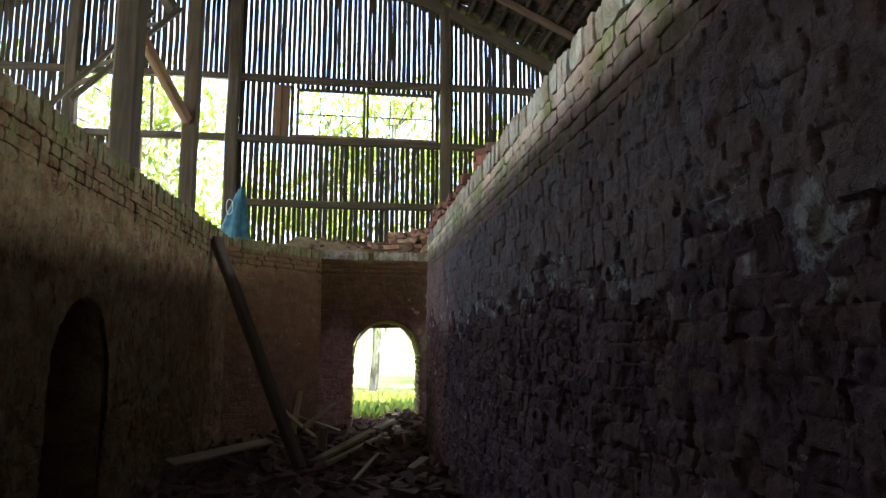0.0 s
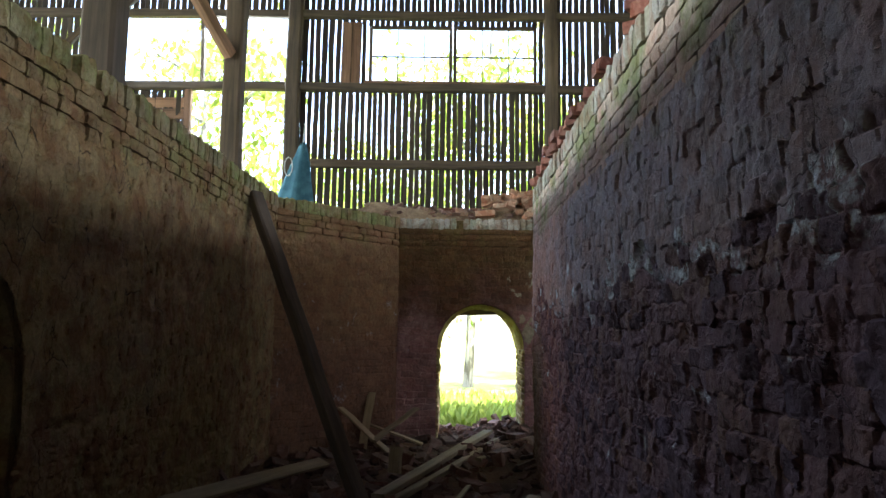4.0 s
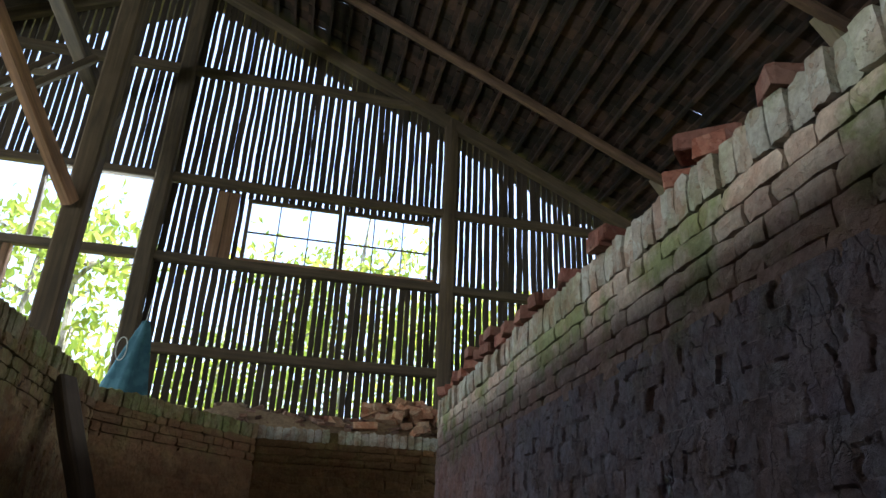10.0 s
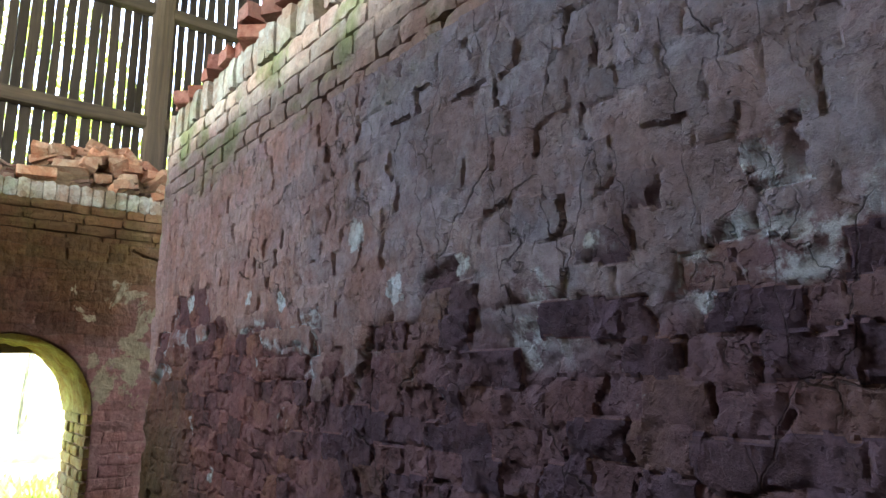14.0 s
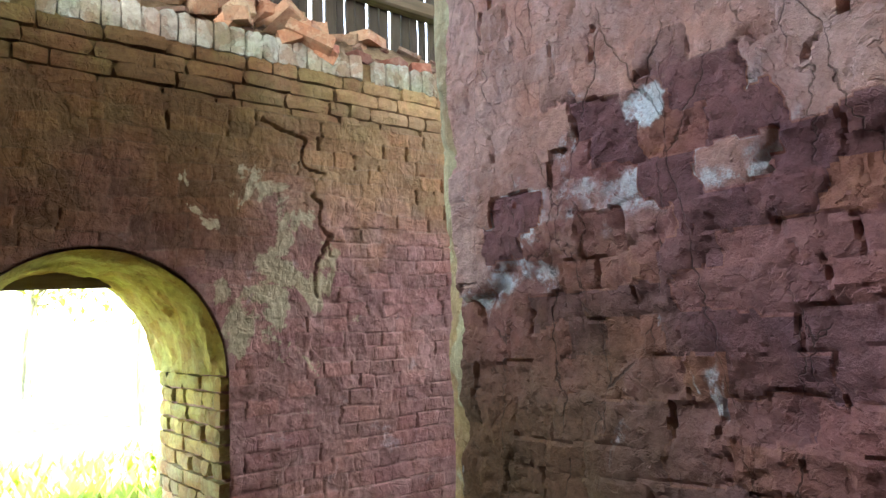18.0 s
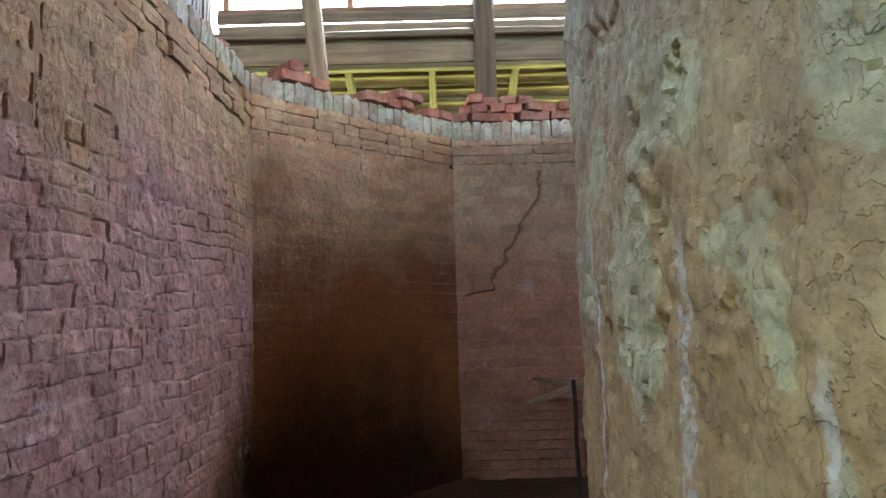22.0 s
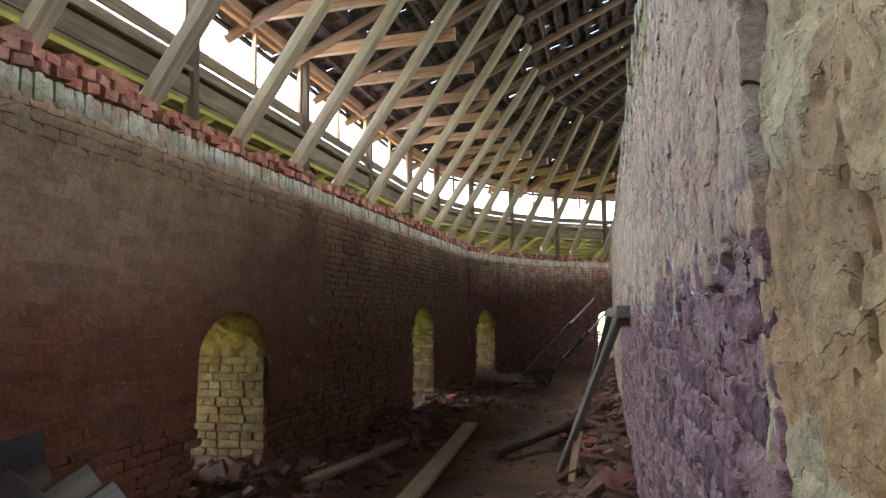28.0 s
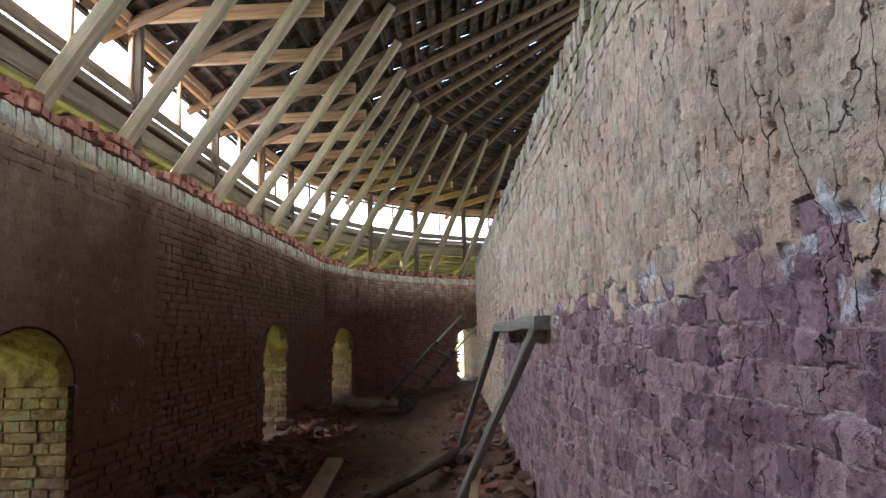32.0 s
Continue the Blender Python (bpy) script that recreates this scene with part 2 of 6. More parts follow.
        c = k.mix(k.math("MULTIPLY", sm, salt), c, (0.66, 0.70, 0.76))
    if lime:
        dl = k.math("ADD", k.math("ABSOLUTE", k.math("SUBTRACT", k.axis(0), lime[0])), k.math("MULTIPLY", k.math("ABSOLUTE", k.math("SUBTRACT", z, lime[1])), 0.75))
        lm = k.math("SUBTRACT", k.noise(4.2, 8, 0.66, dist=0.5), k.math("MULTIPLY", dl, 0.36))
        c = k.mix(k.span(lm, 0.42, 0.45), c, (0.50, 0.44, 0.30))
    for rx, rz in runs:
        wx = k.math("ADD", k.math("SUBTRACT", k.axis(0), rx), k.math("MULTIPLY", k.math("SUBTRACT", k.noise(3.0, 4, 0.6, vec=k.stretch(0.01, 0.01, 1.0)), 0.5), 0.07))
        wx = k.math("ADD", k.math("ABSOLUTE", wx), k.math("MULTIPLY", k.math("SUBTRACT", k.noise(26, 4, 0.7), 0.5), 0.05))
        c = k.mix(k.math("MULTIPLY", k.span(wx, 0.004, 0.017, 0.95, 0.0), k.span(z, rz - 0.15, rz, 1.0, 0.0)), c, (0.74, 0.74, 0.72))
    for by, bz, br in blooms:
        ey, ez = k.math("SUBTRACT", k.axis(1), by), k.math("SUBTRACT", z, bz)
        dd = k.math("SQRT", k.math("ADD", k.math("MULTIPLY", ey, ey), k.math("MULTIPLY", ez, ez)))
        dd = k.math("SUBTRACT", k.math("DIVIDE", dd, br), k.math("MULTIPLY", k.math("SUBTRACT", k.noise(11, 4, 0.65), 0.5), 3.0))
        c = k.mix(k.math("MULTIPLY", k.span(dd, 0.45, 0.75, 0.95, 0.0), k.span(k.noise(34, 4, 0.7), 0.30, 0.48)), c, (0.74, 0.78, 0.82))
    c = k.mix(0.65, c, k.ramp(fine, (0.3, (0.58, 0.56, 0.56)), (0.62, (1.14, 1.12, 1.1))), "MULTIPLY")
    c = k.mix(0.55, c, k.ramp(k.noise(13, 6, 0.75, dist=0.5), (0.34, (0.70, 0.66, 0.66)), (0.5, (1, 1, 1)), (0.66, (1.16, 1.15, 1.13))), "MULTIPLY")
    c = k.mix(k.span(k.noise(85, 3, 0.6), 0.64, 0.70, 0.0, 0.45), c, k.mix(1.0, c, (0.45, 0.42, 0.42), "MULTIPLY"))
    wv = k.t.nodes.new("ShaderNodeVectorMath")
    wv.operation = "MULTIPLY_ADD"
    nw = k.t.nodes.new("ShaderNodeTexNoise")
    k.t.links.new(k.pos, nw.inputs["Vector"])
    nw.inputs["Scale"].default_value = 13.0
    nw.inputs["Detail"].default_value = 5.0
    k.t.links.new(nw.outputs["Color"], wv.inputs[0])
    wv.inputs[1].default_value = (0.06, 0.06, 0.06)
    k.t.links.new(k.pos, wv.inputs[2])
    # thin cracks, the shade inside them painted as dark lines
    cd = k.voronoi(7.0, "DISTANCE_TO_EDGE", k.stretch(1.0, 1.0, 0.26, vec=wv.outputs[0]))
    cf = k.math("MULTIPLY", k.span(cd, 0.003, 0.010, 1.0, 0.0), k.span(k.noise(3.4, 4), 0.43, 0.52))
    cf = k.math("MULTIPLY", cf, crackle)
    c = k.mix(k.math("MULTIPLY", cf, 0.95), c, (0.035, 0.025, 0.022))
    h = k.math("ADD", k.math("MULTIPLY", mid, 1.3), k.math("MULTIPLY", fine, 0.75))
    h = k.math("ADD", h, k.math("MULTIPLY", k.noise(14, 4, 0.6, vec=k.stretch(1, 1, 0.5)), 0.8))
    h = k.math("SUBTRACT", h, k.math("MULTIPLY", cf, 1.5))
    fk = k.noise(6.5, 5, 0.6, dist=0.4)
    flake = k.math("ADD", k.span(fk, 0.475, 0.485), k.span(fk, 0.56, 0.567))
    grit = k.noise(120, 3, 0.7)
    h = k.math("ADD", k.math("MULTIPLY", h, 1.1), k.math("ADD", k.math("MULTIPLY", flake, -0.55), k.math("MULTIPLY", grit, 0.22)))
    c = k.mix(k.math("MULTIPLY", flake, 0.5 * flaky), c, k.mix(1.0, c, (0.74, 0.58, 0.52), "MULTIPLY"))
    rough = k.span(mid, 0.35, 0.7, 0.95 - glaze, 0.9) if glaze else None
    return k.done(c, h, lumps * 2.0, 1.0, rough)


def wood_material(name, a, b, streak=18.0, moss=None, rough=0.85):
    """Weathered timber: grain along the object's long axis, per-piece tone, stains."""
    k = Mat(name, rough)
    v = k.local()
    g = k.noise(streak, 5, 0.65, vec=k.stretch(1.0, 1.0, 0.06, vec=v), dist=0.5)
    s = k.noise(2.3, 4, 0.6)
    c = k.mix(k.span(g, 0.32, 0.68), a, b)
    c = k.mix(0.7, c, k.ramp(k.rand(), (0.0, (0.62, 0.6, 0.58)), (0.5, (1, 1, 1)), (1.0, (1.25, 1.18, 1.08))), "MULTIPLY")
    c = k.mix(0.6, c, k.ramp(s, (0.3, (0.6, 0.58, 0.55)), (0.65, (1.1, 1.08, 1.05))), "MULTIPLY")
    if moss:
        c = k.mix(k.math("MULTIPLY", k.span(k.noise(3.7, 4), 0.45, 0.65), 0.7), c, moss)
    return k.done(c, k.math("ADD", g, k.math("MULTIPLY", k.noise(60, 3), 0.3)), 0.006, 0.8)


M = {}
M["isl_w"] = brick_material("kiln_brick_mauve", (0.29, 0.13, 0.125), (0.18, 0.083, 0.10), (0.56, 0.365, 0.335), (0.50, 0.28, 0.235), 1.3, 1.72, salt=0.95, salt_z=(0.5, 1.95), moss=0.9, lumps=0.005, vary=0.22, damp_shade=(7.9, 8.8, (0.16, 0.105, 0.05)), grey=(6.2, 8.2, (0.70, 0.93, 1.16)), crackle=0.5, flaky=0.4, soft=0.10, flaked=(0.37, 0.175, 0.11), blooms=((6.96, 1.79, 0.05), (6.76, 1.63, 0.05), (7.70, 1.68, 0.05), (7.42, 1.65, 0.04), (8.36, 1.72, 0.05), (8.04, 1.03, 0.06), (5.32, 1.65, 0.07), (6.49, 1.65, 0.05), (6.11, 1.65, 0.04), (5.08, 1.63, 0.05), (1.35, 1.69, 0.06)))
# limed top courses, made paler still in colour for the light they catch
M["isl_w_top"] = brick_material("kiln_brick_limed_lit_top", (0.50, 0.35, 0.295), (0.46, 0.30, 0.25), (0.64, 0.56, 0.455), (0.58, 0.45, 0.36), 2.32, 2.5, sway=0.4, moss=0.75, lumps=0.004, vary=0.22, flaky=0.5)
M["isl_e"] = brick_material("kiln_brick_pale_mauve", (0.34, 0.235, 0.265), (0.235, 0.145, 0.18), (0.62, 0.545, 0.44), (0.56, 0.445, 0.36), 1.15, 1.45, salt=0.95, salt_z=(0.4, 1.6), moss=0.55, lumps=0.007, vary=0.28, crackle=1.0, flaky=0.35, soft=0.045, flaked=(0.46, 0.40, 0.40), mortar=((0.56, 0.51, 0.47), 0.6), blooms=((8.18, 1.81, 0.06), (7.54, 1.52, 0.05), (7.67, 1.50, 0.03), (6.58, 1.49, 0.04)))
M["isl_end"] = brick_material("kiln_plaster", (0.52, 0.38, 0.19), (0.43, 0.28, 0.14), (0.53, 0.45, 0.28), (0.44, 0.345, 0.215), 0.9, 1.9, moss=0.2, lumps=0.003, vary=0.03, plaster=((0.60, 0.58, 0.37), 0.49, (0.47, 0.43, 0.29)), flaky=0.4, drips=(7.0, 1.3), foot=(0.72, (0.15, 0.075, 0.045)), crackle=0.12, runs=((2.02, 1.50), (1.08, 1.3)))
M["north"] = brick_material("kiln_brick_north", (0.47, 0.285, 0.265), (0.37, 0.20, 0.195), (0.46, 0.31, 0.17), (0.42, 0.25, 0.14), 1.5, 2.1, salt=0.3, salt_z=(0.5, 1.6), moss=0.2, lumps=0.003, vary=0.28, mortar=((0.52, 0.40, 0.33), 0.35), lime=(1.30, 1.55), crackle=0.2, flaky=0.4, smoke=(0.8, 1.7, (0.44, 0.38, 0.29)), soot_shade=(0.9, 1.7, 0.85, (0.18, 0.066, 0.014), 1.0))
M["ne"] = brick_material("kiln_brick_sooty_shaded", (0.28, 0.125, 0.075), (0.24, 0.095, 0.06), (0.62, 0.44, 0.28), (0.54, 0.34, 0.21), 1.3, 2.0, lumps=0.004, vary=0.24, flaky=0.3, mortar=((0.60, 0.46, 0.33), 0.6), soot_shade=(1.0, 2.0, 0.85, (0.30, 0.105, 0.022), 1.2))
# upper tones yellowed for lean-to light; south end darkened for shade
M["east"] = brick_material("kiln_brick_red", (0.47, 0.25, 0.165), (0.40, 0.20, 0.135), (0.58, 0.44, 0.295), (0.53, 0.36, 0.235), 1.1, 2.2, salt=0.3, salt_z=(0.3, 1.7), lumps=0.003, vary=0.24, mortar=((0.58, 0.45, 0.35), 0.6), damp_shade=(6.2, 3.6, (0.12, 0.058, 0.036), 1.9, 2.9), crackle=0.3, flaky=0.25, sway=0.9, soot_shade=(0.6, 1.3, 0.7, (0.20, 0.073, 0.014), 1.8))
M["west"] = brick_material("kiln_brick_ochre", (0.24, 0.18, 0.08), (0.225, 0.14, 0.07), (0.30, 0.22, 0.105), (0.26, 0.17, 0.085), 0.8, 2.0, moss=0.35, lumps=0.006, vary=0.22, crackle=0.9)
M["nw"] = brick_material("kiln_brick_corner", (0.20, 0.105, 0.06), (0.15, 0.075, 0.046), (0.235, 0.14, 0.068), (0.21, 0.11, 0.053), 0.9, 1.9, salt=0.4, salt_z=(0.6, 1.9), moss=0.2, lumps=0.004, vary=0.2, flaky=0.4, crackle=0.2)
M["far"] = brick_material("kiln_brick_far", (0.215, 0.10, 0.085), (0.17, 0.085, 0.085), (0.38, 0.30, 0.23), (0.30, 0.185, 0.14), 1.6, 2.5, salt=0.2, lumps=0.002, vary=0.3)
# moss and yellow grass bounce are put together into both jamb colours
M["jamb"] = brick_material("door_jamb_brick_grass_lit", (0.27, 0.22, 0.11), (0.23, 0.15, 0.08), (0.22, 0.20, 0.065), (0.19, 0.16, 0.055), 0.6, 1.3, lumps=0.004, vary=0.3)
# brighter copy, coloured for the stronger bounce in the arch
M["jamb_n"] = brick_material("arch_jamb_brick_grass_lit", (0.56, 0.49, 0.25), (0.50, 0.36, 0.20), (0.50, 0.46, 0.15), (0.46, 0.40, 0.13), 0.6, 1.3, lumps=0.004, vary=0.3)
M["cap"] = brick_material("lime_washed_cap_brick", (0.48, 0.46, 0.39), (0.41, 0.37, 0.30), (0.48, 0.47, 0.41), (0.41, 0.385, 0.32), 2.0, 2.6, moss=0.35, lumps=0.005, vary=0.25)
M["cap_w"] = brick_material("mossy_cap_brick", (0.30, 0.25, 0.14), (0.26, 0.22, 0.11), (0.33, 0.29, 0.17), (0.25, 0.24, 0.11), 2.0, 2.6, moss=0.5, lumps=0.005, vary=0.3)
M["red"] = brick_material("loose_red_brick", (0.29, 0.12, 0.09), (0.23, 0.09, 0.075), (0.30, 0.135, 0.10), (0.34, 0.185, 0.14), 1.0, 2.0, lumps=0.003, vary=0.45)
M["tan"] = brick_material("loose_tan_brick", (0.50, 0.28, 0.18), (0.42, 0.20, 0.13), (0.52, 0.30, 0.19), (0.50, 0.36, 0.24), 1.0, 2.0, lumps=0.003, vary=0.4)
M["rubble"] = brick_material("rubble_brick", (0.20, 0.125, 0.095), (0.155, 0.10, 0.08), (0.2, 0.13, 0.1), (0.3, 0.22, 0.17), 1.0, 2.0, lumps=0.004, vary=0.5)
k = Mat("clay_mortar", 0.97)
M["mortar"] = k.done(k.mix(k.span(k.noise(6, 5), 0.35, 0.65), (0.20, 0.14, 0.10), (0.11, 0.075, 0.055)), k.noise(30, 5), 0.008)
k = Mat("kiln_floor_earth", 0.97)
M["earth"] = k.done(k.mix(0.7, k.mix(k.span(k.noise(1.4, 5), 0.38, 0.62), (0.17, 0.092, 0.05), (0.095, 0.058, 0.036)), k.ramp(k.noise(26, 6, 0.7), (0.3, (0.5, 0.48, 0.46)), (0.7, (1.35, 1.3, 1.25))), "MULTIPLY"), k.noise(17, 7, 0.75), 0.05)
k = Mat("dry_earth", 0.97)
M["dry_earth"] = k.done(k.mix(0.7, k.mix(k.span(k.noise(2.4, 5), 0.38, 0.62), (0.40, 0.285, 0.175), (0.27, 0.185, 0.115)), k.ramp(k.noise(30, 6, 0.7), (0.3, (0.5, 0.48, 0.46)), (0.7, (1.3, 1.27, 1.22))), "MULTIPLY"), k.noise(17, 7, 0.75), 0.06)
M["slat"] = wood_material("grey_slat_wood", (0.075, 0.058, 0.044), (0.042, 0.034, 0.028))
M["post"] = wood_material("old_post_wood", (0.125, 0.094, 0.067), (0.07, 0.055, 0.042))
M["strut"] = wood_material("pale_strut_wood", (0.28, 0.225, 0.17), (0.16, 0.125, 0.095), moss=(0.19, 0.17, 0.11))
M["tie"] = wood_material("brown_tie_wood", (0.33, 0.195, 0.125), (0.17, 0.10, 0.065))
M["rafter"] = wood_material("dark_rafter_wood", (0.17, 0.105, 0.072), (0.085, 0.055, 0.04))
M["plank"] = wood_material("plank_wood", (0.36, 0.28, 0.17), (0.24, 0.18, 0.11))
M["grey"] = wood_material("silver_grey_wood", (0.26, 0.25, 0.225), (0.17, 0.165, 0.15))
M["sill"] = wood_material("dark_sill_wood", (0.20, 0.165, 0.12), (0.11, 0.09, 0.07))
M["batten"] = wood_material("lean_to_wood", (0.17, 0.15, 0.075), (0.10, 0.088, 0.048))
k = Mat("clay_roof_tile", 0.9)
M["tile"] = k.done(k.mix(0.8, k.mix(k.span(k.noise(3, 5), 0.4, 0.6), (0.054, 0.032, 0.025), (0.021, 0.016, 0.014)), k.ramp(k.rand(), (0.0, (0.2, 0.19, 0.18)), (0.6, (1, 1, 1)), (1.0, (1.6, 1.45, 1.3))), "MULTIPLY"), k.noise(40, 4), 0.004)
k = Mat("grass_ground", 0.95)
M["ground"] = k.done(k.mix(k.span(k.noise(0.35, 6), 0.4, 0.6), (0.135, 0.165, 0.04), (0.20, 0.205, 0.08)), k.noise(9, 6), 0.05)
k = Mat("leaf_green", 0.6)
lc = k.mix(k.rand(), (0.10, 0.19, 0.02), (0.19, 0.27, 0.04))
M["leaf"] = k.done(lc)
tr = k.t.nodes.new("ShaderNodeBsdfTranslucent")
k.put(tr, 0, k.mix(k.rand(), (0.25, 0.31, 0.05), (0.34, 0.38, 0.09)))
ms = k.t.nodes.new("ShaderNodeMixShader")
ms.inputs[0].default_value = 0.6
k.t.links.new(k.b.outputs[0], ms.inputs[1])
k.t.links.new(tr.outputs[0], ms.inputs[2])
k.t.links.new(ms.outputs[0], k.t.nodes["Material Output"].inputs[0])
k = Mat("bark", 0.9)
M["bark"] = k.done(k.mix(k.span(k.noise(9, 5, vec=k.stretch(1, 1, 0.25)), 0.42, 0.58), (0.34, 0.33, 0.29), (0.13, 0.12, 0.10)), k.noise(20), 0.02)
k = Mat("blue_cloth", 0.8)
M["cloth"] = k.done(k.mix(k.span(k.noise(7, 4), 0.4, 0.6), (0.035, 0.115, 0.155), (0.06, 0.165, 0.21)), k.noise(25, 3, vec=k.stretch(1, 1, 0.2)), 0.01)
k = Mat("rusty_iron", 0.75, 0.4)
M["iron"] = k.done(k.mix(k.span(k.noise(12, 5), 0.4, 0.6), (0.085, 0.062, 0.05), (0.05, 0.045, 0.045)), k.noise(50), 0.002)
k = Mat("worn_steel", 0.45, 0.8)
M["steel"] = k.done(k.mix(k.noise(15, 4), (0.45, 0.44, 0.42), (0.25, 0.23, 0.21)), k.noise(60), 0.001)
k = Mat("grey_sheet", 0.8)
M["sheet"] = k.done(k.mix(k.span(k.noise(5, 5), 0.4, 0.6), (0.17, 0.17, 0.165), (0.12, 0.12, 0.12)), k.noise(40), 0.002)
k = Mat("cord_white", 0.8)
M["cord"] = k.done(k.mix(k.noise(30), (0.6, 0.62, 0.6), (0.5, 0.52, 0.5)))
g = Mat("window_glass", 0.05)
g.b.inputs["Transmission Weight"].default_value = 1.0
g.b.inputs["IOR"].default_value = 1.45
M["glass"] = g.done(g.mix(g.noise(3), (0.95, 0.97, 0.95), (0.9, 0.93, 0.9)))


# ---- mesh building blocks ----
def part(name, bm, material, parent=None, label="", smooth=False):
    """Links a bmesh as one mesh object under a thing or a part."""
    me = bpy.data.meshes.new(name)
    bm.to_mesh(me)
    bm.free()
    if smooth:
        me.shade_smooth()
    me.materials.append(material)
    ob = new(name, me)
    ob.parent = parent
    if label:
        ob["label"] = label
    return ob


def thing(name, at, label, category, group="", kind="", rz=0.0, rx=0.0, ry=0.0):
    ob = new(name)
    ob.empty_display_size = 0.1
    ob.matrix_world = pose(*at, rx, ry, rz)
    return tagged(ob, label, category, group, kind)


RNG = random.Random(7)


def beam(bm, a, b, w, h, segs=3, wob=0.006, up=(0, 0, 1), chamfer=0.12, rnd=False, taper=1.0):
    """A hewn timber from a to b: width w, height h along up, with chamfered or round edges and a slight wander."""
    a, b = Vector(a), Vector(b)
    d = (b - a).normalized()
    up = Vector(up)
    if abs(d.dot(up)) > 0.95:
        up = Vector((0, 1, 0)) if abs(d.y) < 0.9 else Vector((1, 0, 0))
    s = d.cross(up).normalized()
    u = s.cross(d)
    if rnd:
        prof = [(math.cos(q * math.tau / 9) / 2, math.sin(q * math.tau / 9) / 2) for q in range(9)]
    else:
        c = chamfer
        prof = [(-.5 + c, -.5), (.5 - c, -.5), (.5, -.5 + c), (.5, .5 - c), (.5 - c, .5), (-.5 + c, .5), (-.5, .5 - c), (-.5, -.5 + c)]
    rings = []
    for i in range(segs + 1):
        f = i / segs
        o = a.lerp(b, f) + s * RNG.uniform(-wob, wob) + u * RNG.uniform(-wob, wob)
        q = 1 + (taper - 1) * f
        rings.append([bm.verts.new(o + s * (x * w * q + RNG.uniform(-wob, wob) * 0.5) + u * (y * h * q + RNG.uniform(-wob, wob) * 0.5)) for x, y in prof])
    n = len(prof)
    for r0, r1 in zip(rings, rings[1:]):
        for i in range(n):
            bm.faces.new((r0[i], r0[(i + 1) % n], r1[(i + 1) % n], r1[i]))
    bm.faces.new(rings[0][::-1])
    bm.faces.new(rings[-1])


def beam_part(name, a, b, w, h, material, parent, label="", **kw):
    """A timber whose own z axis runs along it, so that the grain follows."""
    a, b = Vector(a), Vector(b)
    d = b - a
    bm = bmesh.new()
    q = d.to_track_quat("Z", "Y")
    up = q.inverted() @ Vector(kw.pop("up", (0, 0, 1)))
    beam(bm, (0, 0, 0), (0, 0, d.length), w, h, up=up, **kw)
    ob = part(name, bm, material, parent, label)
    ob.matrix_local = Matrix.LocRotScale(a, q, None)
    return ob


def prism(bm, pts, d0, d1, place):
    """Extrudes the polygon pts (u, z) from depth d0 to d1; place(u, d, z) gives the point."""
    f = [bm.verts.new(place(u, d0, z)) for u, z in pts]
    r = [bm.verts.new(place(u, d1, z)) for u, z in pts]
    n = len(pts)
    bm.faces.new(f)
    bm.faces.new(r[::-1])
    for i in range(n):
        bm.faces.new((f[i], r[i], r[(i + 1) % n], f[(i + 1) % n]))


# ---- brick shapes, shared by all bricks ----
def brick_shape(seed, depth=0.09, rough=0.004):
    """A unit brick, 1 wide (x), 1 high (z), front at y = 0 with an uneven face and worn corners, depth backwards."""
    r = random.Random(seed)
    nx, nz = 4, 3
    pts = {}
    V, F = [], []
    for j in range(nz):
        for i in range(nx):
            e = i in (0, nx - 1), j in (0, nz - 1)
            y = r.uniform(-rough, rough) + (0.004 if any(e) else 0.0) + (0.003 if all(e) else 0.0)
            x = i / (nx - 1) - 0.5 + (r.uniform(-0.035, 0.035))
            z = j / (nz - 1) - 0.5 + (r.uniform(-0.06, 0.06))
            if all(e):
                x *= 0.96
                z *= 0.93
            pts[i, j] = len(V)
            V.append((x, y, z))
    for j in range(nz - 1):
        for i in range(nx - 1):
            F.append((pts[i, j], pts[i + 1, j], pts[i + 1, j + 1], pts[i, j + 1]))
    rim = [(i, 0) for i in range(nx)] + [(nx - 1, 1)] + [(i, nz - 1) for i in range(nx - 1, -1, -1)] + [(0, 1)]
    back = []
    for p in rim:
        x, y, z = V[pts[p]]
        back.append(len(V))
        V.append((x, depth, z))
    for q in range(len(rim)):
        a, b = pts[rim[q]], pts[rim[(q + 1) % len(rim)]]
        F.append((b, a, back[q], back[(q + 1) % len(rim)]))
    return np.array(V), F


SHAPES = [brick_shape(s, rough=0.004) for s in range(14)]
SHAPE_MESH = {}


def shape_mesh(i, material):
    if (i, material.name) not in SHAPE_MESH:
        me = bpy.data.meshes.new("brick")
        me.from_pydata(SHAPES[i][0].tolist(), [], SHAPES[i][1])
        me.materials.append(material)
        SHAPE_MESH[i, material.name] = me
    return SHAPE_MESH[i, material.name]


def lay(parent, spots, material, near, name="brick"):
    """Lays bricks: spots are (matrix, shape, is_near). The nearest become parts, the rest one joined part."""
    spots = sorted(spots, key=lambda s: -s[2])
    single = [s for s in spots if s[2] > 0][:near]
    rest = spots[len(single):]
    for m, i, _ in single:
        ob = new(name, shape_mesh(i, material))
        ob.parent = parent
        ob.matrix_local = m
    if rest:
        V, F, base = [], [], 0
        for m, i, _ in rest:
            v, f = SHAPES[i]
            a = np.array(m)
            V.append(v @ a[:3, :3].T + a[:3, 3])
            F.extend([tuple(q + base for q in face) for face in f])
            base += len(v)
        me = bpy.data.meshes.new("brickwork")
        me.from_pydata(np.concatenate(V).tolist(), [], F)
        me.materials.append(material)
        ob = new("brickwork", me)
        ob.parent = parent
        ob["kind"] = "stuff"


